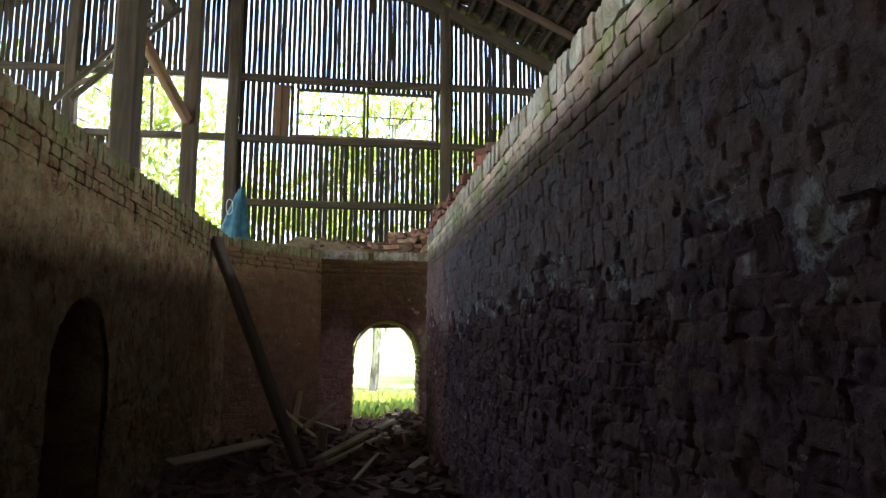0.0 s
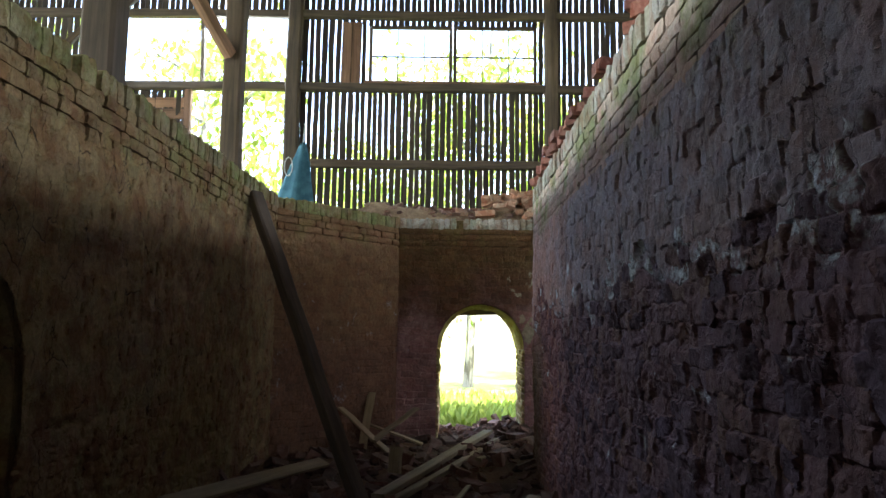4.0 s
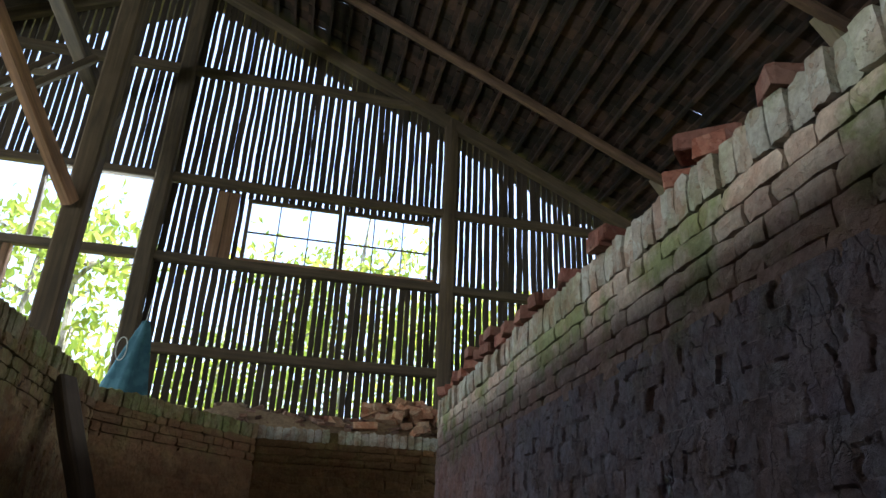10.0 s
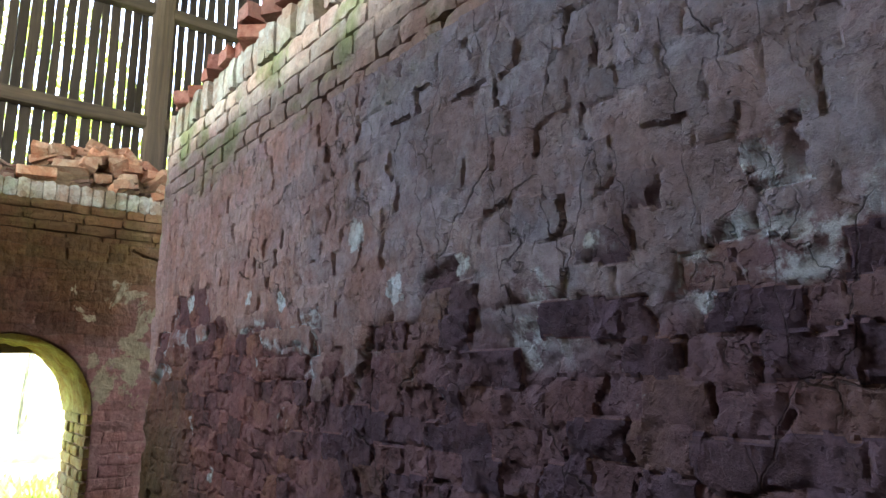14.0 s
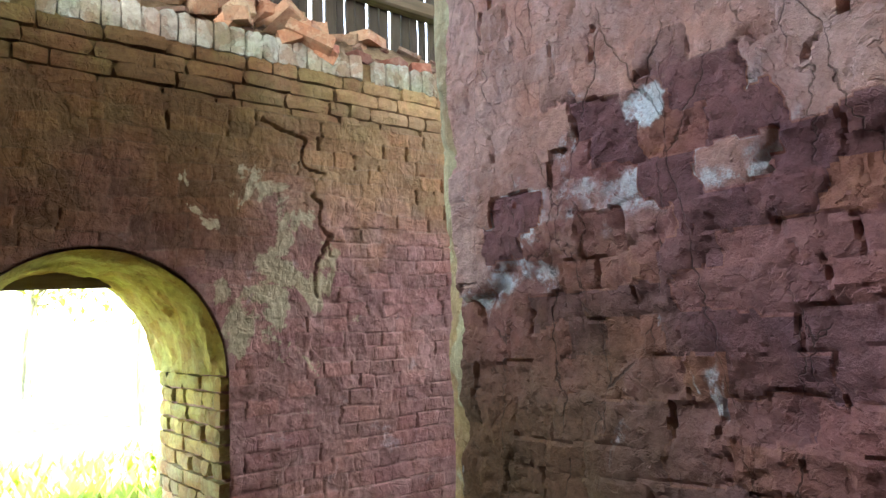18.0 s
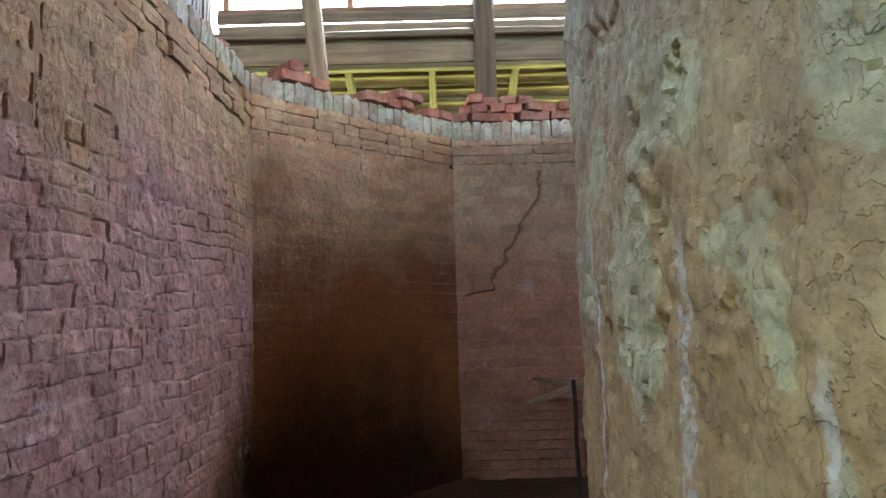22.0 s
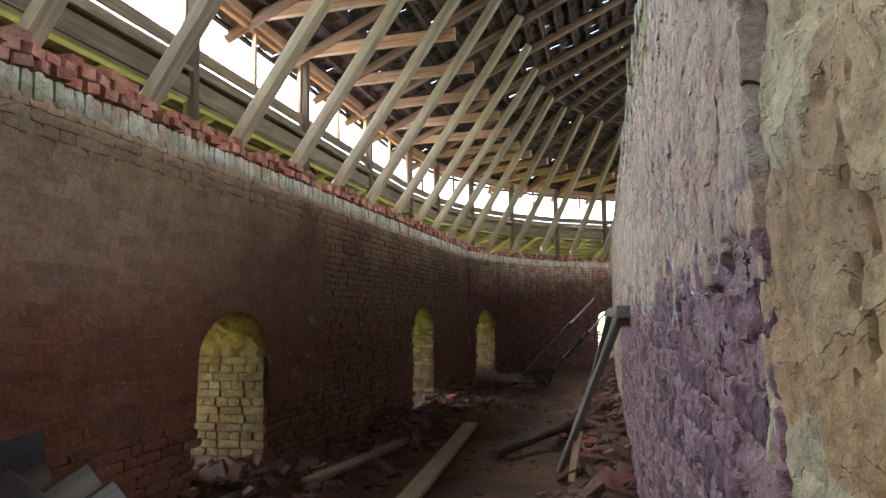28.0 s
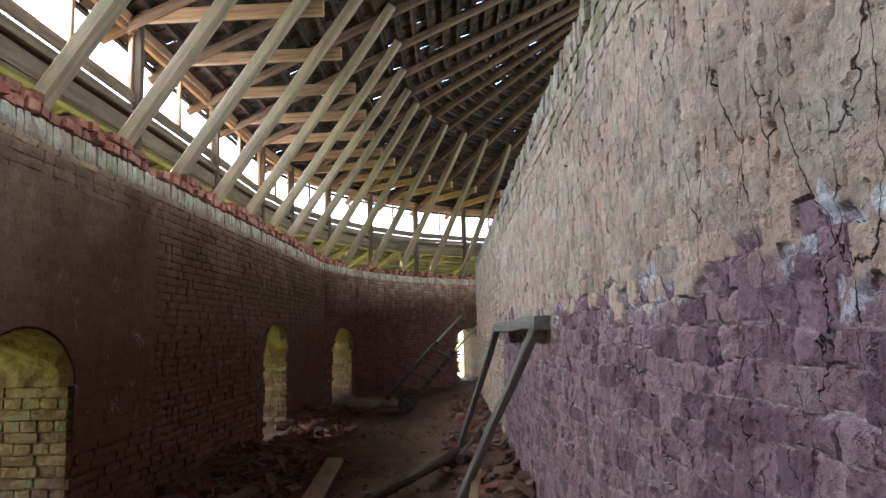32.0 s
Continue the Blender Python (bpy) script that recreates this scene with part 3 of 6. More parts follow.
class Face:
    """A wall face from p to q on the plan; its inner side lies to the left of p to q turned by flip."""

    def __init__(self, p, q, flip=1, lean=0.0):
        self.p, self.q = Vector(p), Vector(q)
        self.d = (self.q - self.p).normalized()
        self.n = Vector((-self.d.y, self.d.x)) * flip
        self.len = (self.q - self.p).length
        self.lean = lean

    def at(self, u, d, z):
        """u along the face, d into the wall, z up."""
        v = self.p + self.d * u - self.n * (d + self.lean * z)
        return Vector((v.x, v.y, z))

    def wrap(self, U, d):
        return self.p.x + self.d.x * U - self.n.x * d, self.p.y + self.d.y * U - self.n.y * d

    def matrix(self, u, d, z, w, h, yaw=0.0, tilt=0.0, roll=0.0):
        o = self.at(u, d, z)
        ang = math.atan2(-self.n.y, -self.n.x) - math.pi / 2
        return Matrix.Translation(o) @ Euler((tilt, 0, ang + yaw)).to_matrix().to_4x4() @ Euler((0, roll, 0)).to_matrix().to_4x4() @ Matrix.Diagonal((w, 1, h, 1))


def in_hole(u, z, holes, grow=0.0):
    for c, w, spring, top in holes:
        if abs(u - c) < w / 2 + grow and z < spring:
            return True
        if z >= spring and ((u - c) / (w / 2 + grow)) ** 2 + ((z - spring) / (top - spring + grow)) ** 2 < 1:
            return True
    return False


def core(name, face, thick, z0, z1, holes=(), label="", recess=0.04, a=0.0, b=0.0, material="mortar"):
    """The solid wall behind the bricks, open where the doorways go through. a, b: how far it runs on past the ends at its back."""
    bm = bmesh.new()
    u = 0.0

    def place(uu, d, z):
        f = uu / face.len
        return face.at(uu + (-a * (f < 0.001) + b * (f > 0.999)) * (d > recess + 0.01), d, z)
    for c, w, spring, top in sorted(holes):
        prism(bm, [(u, z0), (c - w / 2, z0), (c - w / 2, z1), (u, z1)], recess, thick, place)
        arc = [(c - w / 2 * math.cos(q * math.pi / 10), spring + (top - spring) * math.sin(q * math.pi / 10)) for q in range(11)]
        prism(bm, arc + [(c + w / 2, z1), (c - w / 2, z1)], recess, thick, place)
        u = c + w / 2
    prism(bm, [(u, z0), (face.len, z0), (face.len, z1), (u, z1)], recess, thick, place)
    bmesh.ops.recalc_face_normals(bm, faces=bm.faces)
    ob = part(name, bm, M[material])
    tagged(ob, label, "wall", kind="structure")
    return ob


def bricks(face, z0, z1, bond="mixed", joint=0.010, holes=(), near=None, wander=0.004, crack=0.0, u0=0.0, u1=None, bulge=0.0, seed=1, sink=0.0):
    """Spots for the courses of a face. near: (u from, u to, z from, z to) of the stretch whose bricks are single parts."""
    r = random.Random(seed)
    out = []
    u1 = face.len if u1 is None else u1
    hgt = 0.0735
    rows = max(1, round((z1 - z0) / hgt))
    hgt = (z1 - z0) / rows
    for row in range(rows):
        z = z0 + (row + 0.5) * hgt
        u = u0 - r.uniform(0.0, 0.06)
        while u < u1 - 0.02:
            if bond == "header":
                w = 0.122 if r.random() < 0.8 else 0.245
            elif bond == "block":
                w = 0.245 if row % 2 else 0.122
            else:
                w = 0.245 if r.random() < 0.6 else 0.122
            w *= r.uniform(0.93, 1.07)
            a, b = max(u, u0), min(u + w, u1)
            gap = joint * r.uniform(0.6, 1.4)
            if r.random() < crack:
                gap += r.uniform(0.006, 0.02)
            c = (a + b) / 2
            if b - a > 0.04 and not in_hole(c, z, holes, 0.02):
                p = face.at(c, 0, z)
                d = max(-0.03, min(0.022, r.gauss(0, wander) + bulge * (noise.noise(p * 0.9) + 0.6 * noise.noise(p * 2.6)))) + sink
                single = 0
                if near and near[0] < c < near[1] and near[2] < z < near[3]:
                    single = 1 + 1 / (1 + abs(c - (near[0] + near[1]) / 2))
                out.append((face.matrix(c, d, z, b - a - gap, hgt - joint * r.uniform(0.7, 1.2), r.gauss(0, 0.012), r.gauss(0, 0.02), r.gauss(0, 0.008)), r.randrange(len(SHAPES)), single))
            u += w
    return out


def cap(face, z0, z1, seed, near=None, miss=0.02, u0=0.0, u1=None, proud=0.005, pitch=0.077):
    """The course of bricks on end that finishes a wall."""
    r = random.Random(seed)
    out = []
    u1 = face.len if u1 is None else u1
    n = max(1, round((u1 - u0) / pitch))
    for i in range(n):
        if r.random() < miss:
            continue
        u = u0 + (i + 0.5) * (u1 - u0) / n
        hh = (z1 - z0) * r.uniform(0.93, 1.05)
        single = 1 if near and near[0] < u < near[1] else 0
        out.append((face.matrix(u, -proud + r.gauss(0, 0.006), z0 + hh / 2, pitch - 0.004 * r.uniform(0.4, 1.6), hh, r.gauss(0, 0.02), r.gauss(0, 0.02), r.gauss(0, 0.02)), r.randrange(len(SHAPES)), single))
    return out


# ---- ground and kiln floor ----
def floor_z(x, y):
    """Height of the trodden, rubble-strewn floor."""
    p = Vector((x, y, 0))
    z = 0.05 * noise.noise(p * 0.8) + 0.035 * noise.noise(p * 2.6) + 0.018 * noise.noise(p * 7)
    if x < 1.7:
        z += 0.10 * max(0.0, min(1.0, (y - 8.2) / 2.0))
        z += 0.10 * max(0.0, min(1.0, (-0.9 - x) / 0.8)) + 0.10 * max(0.0, min(1.0, (x - 0.55) / 0.4))
    else:
        z += 0.14 * max(0.0, min(1.0, (x - 5.0) / 0.6)) * max(0.0, min(1.0, (7.6 - y) / 0.8)) * (0.5 + 0.5 * math.sin(y * 1.7)) + 0.16 * max(0.0, min(1.0, (3.2 - x) / 0.6)) - 0.04
    return z


def grid_sheet(xs, ys, height):
    V = [(x, y, height(x, y)) for y in ys for x in xs]
    n = len(xs)
    F = [(j * n + i, j * n + i + 1, (j + 1) * n + i + 1, (j + 1) * n + i) for j in range(len(ys) - 1) for i in range(n - 1)]
    return V, F


def sheet_object(name, V, F, material, smooth=True):
    me = bpy.data.meshes.new(name)
    me.from_pydata(V, [], F)
    if smooth:
        me.shade_smooth()
    me.materials.append(material)
    return new(name, me)


fl = sheet_object("floor", *grid_sheet(np.arange(-2.6, 6.9, 0.09).tolist(), np.arange(-11.4, 11.9, 0.09).tolist(), floor_z), M["earth"])
tagged(fl, "trodden brown earth floor of the kiln gallery strewn with rubble", "floor", kind="structure")


def far_ground(x, y):
    return -0.16 + 0.02 * noise.noise(Vector((x, y, 0)) * 0.5)


side = [-1500, -400, -120, -50, -30, -20, -14, -9, -5, -2, 1, 4, 7, 10, 13, 17, 22, 30, 50, 120, 400, 1500]
gr = sheet_object("ground", *grid_sheet(side, side, far_ground), M["ground"])
tagged(gr, "sunlit grassy ground outside the kiln shed", "ground", kind="structure")

# ---- kiln walls ----
CX, CY = -2.0, -4.0


def ring(deg, radius):
    return (CX + radius * math.cos(radians(deg)), CY + radius * math.sin(radians(deg)))


TOP = 2.72


class Lattice:
    """Smooth value noise on a plane, for whole arrays at once."""

    def __init__(self, seed):
        self.t = np.random.RandomState(seed).rand(256, 256)

    def __call__(self, x, y):
        xi, yi = np.floor(x).astype(int), np.floor(y).astype(int)
        fx, fy = x - xi, y - yi
        fx, fy = fx * fx * (3 - 2 * fx), fy * fy * (3 - 2 * fy)
        a, b = self.t[xi % 256, yi % 256], self.t[(xi + 1) % 256, yi % 256]
        c, d = self.t[xi % 256, (yi + 1) % 256], self.t[(xi + 1) % 256, (yi + 1) % 256]
        return a + (b - a) * fx + (c - a) * fy + (a - b - c + d) * fx * fy

    def fbm(self, x, y, n=4):
        return sum(self(x * 2.03 ** i + 17 * i, y * 2.03 ** i + 31 * i) * 0.5 ** i for i in range(n)) / (2 - 0.5 ** (n - 1))


def step(a, b, v):
    f = np.clip((v - a) / (b - a), 0, 1)
    return f * f * (3 - 2 * f)


def plaster_skin(parent, face, u0, u1, z0, z1, material, seed, du, dz, cracks=0.1, joints=0.4, cw=0.245, mass=0.55, pits=0.75, crack_depth=0.5):
    """Rough clay plaster in thin broken layers over brick, with pits and a few upright cracks."""
    L = Lattice(seed)
    us, zs = np.arange(u0, u1 + du, du), np.arange(z0, z1 + dz, dz)
    U, Z = np.meshgrid(us, zs)
    W = U + 0.022 * (L.fbm(U * 3, Z * 3) - 0.5) * 2 + 0.006 * (L(U * 14, Z * 14) - 0.5)
    H = Z + 0.020 * (L.fbm(U * 2 + 50, Z * 2) - 0.5) * 2 + 0.006 * (L(U * 13 + 9, Z * 15) - 0.5)
    row = np.floor(H / 0.0735).astype(int)
    wob = L.t[row % 256, 7] * 0.05
    sh = (W + (row % 2) * cw / 2 + wob) / cw
    col = np.floor(sh).astype(int)
    fu, fz = sh - col, H / 0.0735 - row
    ev = np.minimum(fu, 1 - fu) * cw
    eh = np.minimum(fz, 1 - fz) * 0.0735
    cell = L.t[row % 256, col % 256]
    rim = np.exp(-(eh / 0.006) ** 2) + np.exp(-(ev / 0.0055) ** 2)
    # slip: nearly even, joints faint, small lumps
    h = 0.006 + (cell - 0.5) * 0.004 - joints * 0.0035 * step(0.35, 0.6, L(U * 1.3 + 90, Z * 1.7)) * np.minimum(rim, 1.0)
    r = random.Random(seed)
    nz = len(zs)
    for _ in range(int((u1 - u0) * (z1 - z0) * 36 * cracks)):
        ln = r.choice((0.08, 0.12, 0.18, 0.25, 0.4, 0.6))
        j0 = r.randrange(-5, nz)
        j1 = min(nz, j0 + int(ln / dz))
        uc, wd, dp = r.uniform(u0, u1), r.uniform(0.0003, 0.003) * (0.5 + ln), crack_depth * r.uniform(0.010, 0.038)
        lip = crack_depth * r.uniform(-0.008, 0.008)
        for j_ in range(max(0, j0), j1):
            if j_ % 7 == 0:
                uc += r.choice((0, 0, -1, 1)) * r.uniform(0.008, 0.028)
            uc += r.gauss(0, 0.002)
            f = math.sin(math.pi * (j_ - j0 + 0.5) / (j1 - j0 + 0.01)) ** 0.5
            a = max(0, int((uc - u0) / du) - 8)
            b = min(len(us), a + 17)
            if b > a:
                e = us[a:b] - uc
                h[j_, a:b] -= dp * f * (1 - step(wd * f, wd * f + du, np.abs(e)))
                h[j_, a:b] += lip * f * np.where(e > 0, np.exp(-e / 0.02), 0)
    # thin layers flaked away
    fl = L.fbm(U * 2.6 + 33, Z * 3.4 + 8, 6)
    h -= mass * (0.005 * step(0.50, 0.505, fl) + 0.005 * step(0.57, 0.574, fl))
    f2 = L.fbm(U * 7 + 11, Z * 9 + 80, 5)
    h -= mass * 0.004 * step(0.55, 0.557, f2)
    deep = L.fbm(U * 6 + 70, Z * 8 + 5, 4)
    h -= mass * 0.016 * step(0.72, 0.74, deep)
    fc = L.fbm(U * 15 + 9, Z * 17 + 77, 4)
    h -= 0.0022 * step(0.50, 0.51, fc) + 0.003 * step(0.60, 0.61, fc)
    pits = pits * step(0.22, 0.5, U) * (1 - 0.75 * step(u1 - 0.45, u1 - 0.25, U))
    h -= pits * 0.020 * step(0.66, 0.69, L.fbm(U * 9 + 7, Z * 8 + 55, 5)) * step(0.35, 0.55, L(U * 1.5 + 4, Z * 0.9 + 31))
    ft = L.fbm(U * 4.2 + 23, Z * 3.6 + 3, 6)
    h -= pits * (0.005 * step(0.46, 0.466, ft) + 0.005 * step(0.56, 0.566, ft))
    h -= pits * 0.009 * step(0.53, 0.536, L.fbm(U * 2.1 + 61, Z * 1.7 + 13, 6))
    h += mass * (0.024 * (L(U * 0.9, Z * 0.9) - 0.5) + 0.010 * (L(U * 2.8, Z * 2.8) - 0.5) + 0.005 * (L(U * 8, Z * 6) - 0.5))
    h += 0.004 * (L(U * 21, Z * 13) - 0.5) + 0.003 * (L(U * 55, Z * 45) - 0.5)
    X, Y = face.wrap(U, -h)
    V = np.stack([X, Y, Z], -1).reshape(-1, 3)
    n = len(us)
    i, j = np.meshgrid(np.arange(n - 1), np.arange(len(zs) - 1))
    a = (j * n + i).ravel()
    flip = face.d.x * face.n.y - face.d.y * face.n.x > 0
    F = np.stack([a, a + 1, a + n + 1, a + n] if not flip else [a, a + n, a + n + 1, a + 1], -1)
    ob = sheet_object("plaster", V.tolist(), F.tolist(), material)
    ob.parent = parent
    ob.data.set_sharp_from_angle(angle=radians(38))
    at = ob.data.attributes.new("cell", "FLOAT", "POINT")
    at.data.foreach_set("value", cell.ravel().astype(np.float32))
    ob.data.attributes.new("bare", "FLOAT", "POINT").data.foreach_set("value", ft.ravel().astype(np.float32))
    return ob


def kiln_skin(parent, face, u0, u1, z0, z1, material, seed, du=0.006, dz=0.0085, cw=0.122, edge=1.6, fall=1.3, roam=0.3, gape=0.5, joint=1.0, rise=1.0, mass=0.6, holes=(), lines=(), tuck=0, drape=1.0, wear=1.0, seam=1.0):
    """Old headers fused by firing. Above the edge a thin slip hides the bed joints while upright joints gape
    course by course; below it the slip is gone and every brick stands at its own depth."""
    L = Lattice(seed)
    us, zs = np.arange(u0, u1 + du, du), np.arange(z0, z1 + dz, dz)
    U, Z = np.meshgrid(us, zs)
    W = U + 0.034 * (L.fbm(U * 3, Z * 3) - 0.5) * 2 + wear * (0.060 * (L.fbm(U * 9, Z * 10, 3) - 0.5) + 0.018 * (L(U * 34, Z * 40) - 0.5))
    H = Z + 0.030 * (L.fbm(U * 2 + 50, Z * 2) - 0.5) * 2 + wear * (0.050 * (L.fbm(U * 7 + 9, Z * 9, 3) - 0.5) + 0.014 * (L(U * 36 + 3, Z * 32) - 0.5))
    hh = 0.0735
    row = np.floor(H / hh).astype(int)
    r = random.Random(seed)
    shift = [0.0]
    for _ in range(80):
        shift.append(shift[-1] + cw * (0.5 + r.uniform(-0.34, 0.34)) * r.choice((-1, 1)))
    sh = (W + np.array(shift)[np.clip(row + 5, 0, 79)]) / cw
    col = np.floor(sh).astype(int)

    def side(c):
        return 0.34 * (L.t[(row * 3 + 17) % 256, c % 256] - 0.5)
    col = np.where(sh - col < side(col), col - 1, np.where(sh - col > 1 + side(col + 1), col + 1, col))
    left, right = sh - col - side(col), 1 + side(col + 1) - (sh - col)
    fu, fz = left / (left + right), H / hh - row
    ev, eh = np.minimum(left, right) * cw, np.minimum(fz, 1 - fz) * hh
    jid, bid = col + (right < left), row + (fz > 0.5)
    cell, cell2, cell3 = (L.t[(row + a) % 256, (col + b) % 256] for a, b in ((0, 0), (91, 37), (140, 201)))
    e = edge(U) if callable(edge) else edge
    m_ = roam(U) if callable(roam) else roam
    bf = 0.5 + (e - H) * fall + m_ * (L.fbm(U * 1.3 + 20, Z * 1.7) - 0.5) * 2 + 0.24 * (cell - 0.5) + 0.16 * (L.fbm(U * 7 + 2, Z * 8) - 0.5)
    bare = step(0.48, 0.53, bf)
    # upright joints that gape over a few courses
    hj = L.t[(row * 7 + 11) % 256, jid % 256]
    dens = L.fbm(U * 0.9 + 7, Z * 0.6 + 2)
    op = step(0.0, 0.22, 0.55 * L(jid * 5.37 + 0.5, Z * 2.2 + 3) + 0.45 * hj + 0.7 * (dens - 0.5) - (1 - gape))
    op *= step(0.20, 0.40, L(jid * 3.13 + 40, Z * 13))
    ev = ev + 0.007 * (L(U * 70, Z * 60 + 11) - 0.3)
    wd = 0.0026 + 0.0026 * hj * (0.2 + 1.3 * L(U * 20, Z * 25))
    cut = op * np.exp(-(ev / wd) ** 2) * (0.012 + 0.020 * hj)
    hb = L.t[(bid * 5 + 3) % 256, (col * 3 + 5) % 256]
    ob_ = step(0.0, 0.2, hb + 0.5 * (dens - 0.5) - (1 - gape * 0.42))
    cut += ob_ * np.exp(-(eh / 0.0035) ** 2) * 0.006 * step(0.3, 0.7, L(U * 16 + 8, Z * 6))
    chipped = step(0.52, 0.56, L.fbm(U * 15 + 44, Z * 15 + 19, 3)) * np.exp(-(ev / 0.020) ** 2) * op
    faint = 0.0022 * joint * seam * (np.exp(-(ev / 0.0055) ** 2) + 0.6 / seam * np.exp(-(eh / 0.006) ** 2)) * step(0.25, 0.55, L(U * 2.7 + 90, Z * 3.1))
    tip = (fu - 0.5) * (cell2 - 0.5)
    rise = rise(U) if callable(rise) else rise
    slip = 0.007 + rise * ((cell - 0.5) * 0.007 + tip * 0.017 + (fz - 0.5) * (cell3 - 0.5) * 0.006) - faint
    slip += drape * (0.005 * (L(U * 24, Z * 8) - 0.5) + 0.003 * (L(U * 50, Z * 22) - 0.5)) - 0.006 * chipped
    rim = np.exp(-(eh / 0.0042) ** 2) * step(0.2, 0.6, L(U * 6 + 31, Z * 7)) + np.exp(-(ev / 0.0038) ** 2) * step(0.15, 0.55, L(U * 6, Z * 9 + 13))
    brk = rise * ((cell - 0.5) * 0.009 + tip * 0.012 + (fz - 0.5) * (cell - 0.5) * 0.010) - 0.008 * (cell2 > 0.93)
    brk -= joint * 0.010 * np.minimum(rim, 1.2) * (0.3 + 1.0 * L(U * 5, Z * 5 + 60))
    # spalled faces that run on over the joints, in thin leaves
    chip, leaf = L.fbm(U * 10 + 14, Z * 11 + 69, 5), L.fbm(U * 4.2 + 77, Z * 6.5 + 12, 6)
    brk += 0.006 * (L(U * 26 + 5, Z * 26) - 0.5) - wear * 0.0045 * (step(0.52, 0.528, chip) + step(0.62, 0.628, chip))
    brk -= wear * 0.0055 * (step(0.46, 0.466, leaf) + step(0.54, 0.546, leaf) + step(0.62, 0.626, leaf)) - 0.006
    h = slip + (brk - slip) * bare - cut * (1 - 0.45 * bare)
    for pts in lines:
        near = np.full(U.shape, 9.0)
        for (ua, za), (ub, zb) in zip(pts, pts[1:]):
            P, Q = U + 0.11 * (L.fbm(U * 8, Z * 13, 3) - 0.5), Z + 0.05 * (L.fbm(U * 9 + 5, Z * 9, 3) - 0.5)
            f = np.clip(((P - ua) * (ub - ua) + (Q - za) * (zb - za)) / ((ub - ua) ** 2 + (zb - za) ** 2), 0, 1)
            near = np.minimum(near, np.hypot(P - ua - f * (ub - ua), Q - za - f * (zb - za)))
        h -= 0.040 * np.exp(-(near / (0.003 + 0.007 * L(U * 24, Z * 19 + 4))) ** 2)
    # thin layers flaked away, and the wall's own bulges
    fl = L.fbm(U * 2.6 + 33, Z * 3.4 + 8, 6)
    h -= mass * 0.004 * (step(0.50, 0.505, fl) + step(0.58, 0.584, fl))
    h += mass * (0.026 * (L(U * 0.9, Z * 0.9) - 0.5) + 0.010 * (L(U * 2.8, Z * 2.8) - 0.5)) + 0.0025 * (L(U * 55, Z * 45) - 0.5)
    if tuck:
        q = (U - u0 if tuck < 0 else u1 - U) - 0.05 * (L.fbm(Z * 4 + 2, Z * 9, 4) - 0.3)
        h -= 0.035 * (1 - step(-0.004, 0.014, q))
    X, Y = face.wrap(U, -h)
    V = np.stack([X, Y, Z], -1).reshape(-1, 3)
    n = len(us)
    i, j = np.meshgrid(np.arange(n - 1), np.arange(len(zs) - 1))
    a = (j * n + i).ravel()
    keep = np.ones(len(a), bool)
    uu, zz = (U[:-1, :-1] + du / 2).ravel(), Z[:-1, :-1].ravel()
    for c, w, spring, top in holes:
        keep &= ~((np.abs(uu - c) < w / 2) & (zz < spring) | (zz >= spring) & (((uu - c) / (w / 2)) ** 2 + ((zz - spring) / (top - spring)) ** 2 < 1))
    a = a[keep]
    flip = face.d.x * face.n.y - face.d.y * face.n.x > 0
    F = np.stack([a, a + 1, a + n + 1, a + n] if not flip else [a, a + n, a + n + 1, a + 1], -1)
    ob = sheet_object("fused_brickwork", V.tolist(), F.tolist(), material)
    ob.parent = parent
    ob.data.set_sharp_from_angle(angle=radians(38))
    for name, values in (("cell", cell), ("bare", np.clip(bf, 0, 1)), ("joint", np.exp(-(np.minimum(ev, eh) / 0.006) ** 2))):
        ob.data.attributes.new(name, "FLOAT", "POINT").data.foreach_set("value", values.ravel().astype(np.float32))
    return ob


def arch_lining(parent, face, hole, thick, material, seed):
    """Rough rounded vault of a doorway."""
    c, w, spring, top = hole
    L = Lattice(seed)
    n, m_ = 46, int(thick / 0.025)
    V = []
    for j in range(m_ + 1):
        d = 0.0 + j * thick / m_
        for i in range(n + 1):
            a = math.pi * i / n
            q = 0.012 + 0.035 * float(L(np.float64(i * 0.35), np.float64(j * 0.3))) + 0.012 * float(L(np.float64(i * 1.3), np.float64(j * 1.1)))
            q *= min(1.0, 0.25 + j / 4)
            V.append(face.at(c - (w / 2 - q) * math.cos(a), d, spring + (top - spring - q) * math.sin(a)))
    F = [(j * (n + 1) + i, j * (n + 1) + i + 1, (j + 1) * (n + 1) + i + 1, (j + 1) * (n + 1) + i) for j in range(m_) for i in range(n)]
    ob = sheet_object("vault", V, F, material)
    ob.parent = parent


F_W = Face((-2.05, -8.0), (-1.61, 9.22), -1)
F_NW = Face((-1.61, 9.22), (-0.46, 10.56), -1)
F_N = Face((-0.46, 10.56), (4.45, 10.52), -1)
F_NE = Face((4.45, 10.52), (5.72, 9.30), -1)
F_E = Face((5.72, 9.30), (5.58, -4.9), -1)
HOLES_W = [(12.82, 0.95, 1.15, 1.66)]
HOLES_N = [(0.99, 1.04, 1.16, 1.69)]
HOLES_E = [(4.84, 1.08, 1.02, 1.41), (10.66, 1.26, 1.08, 1.53)]

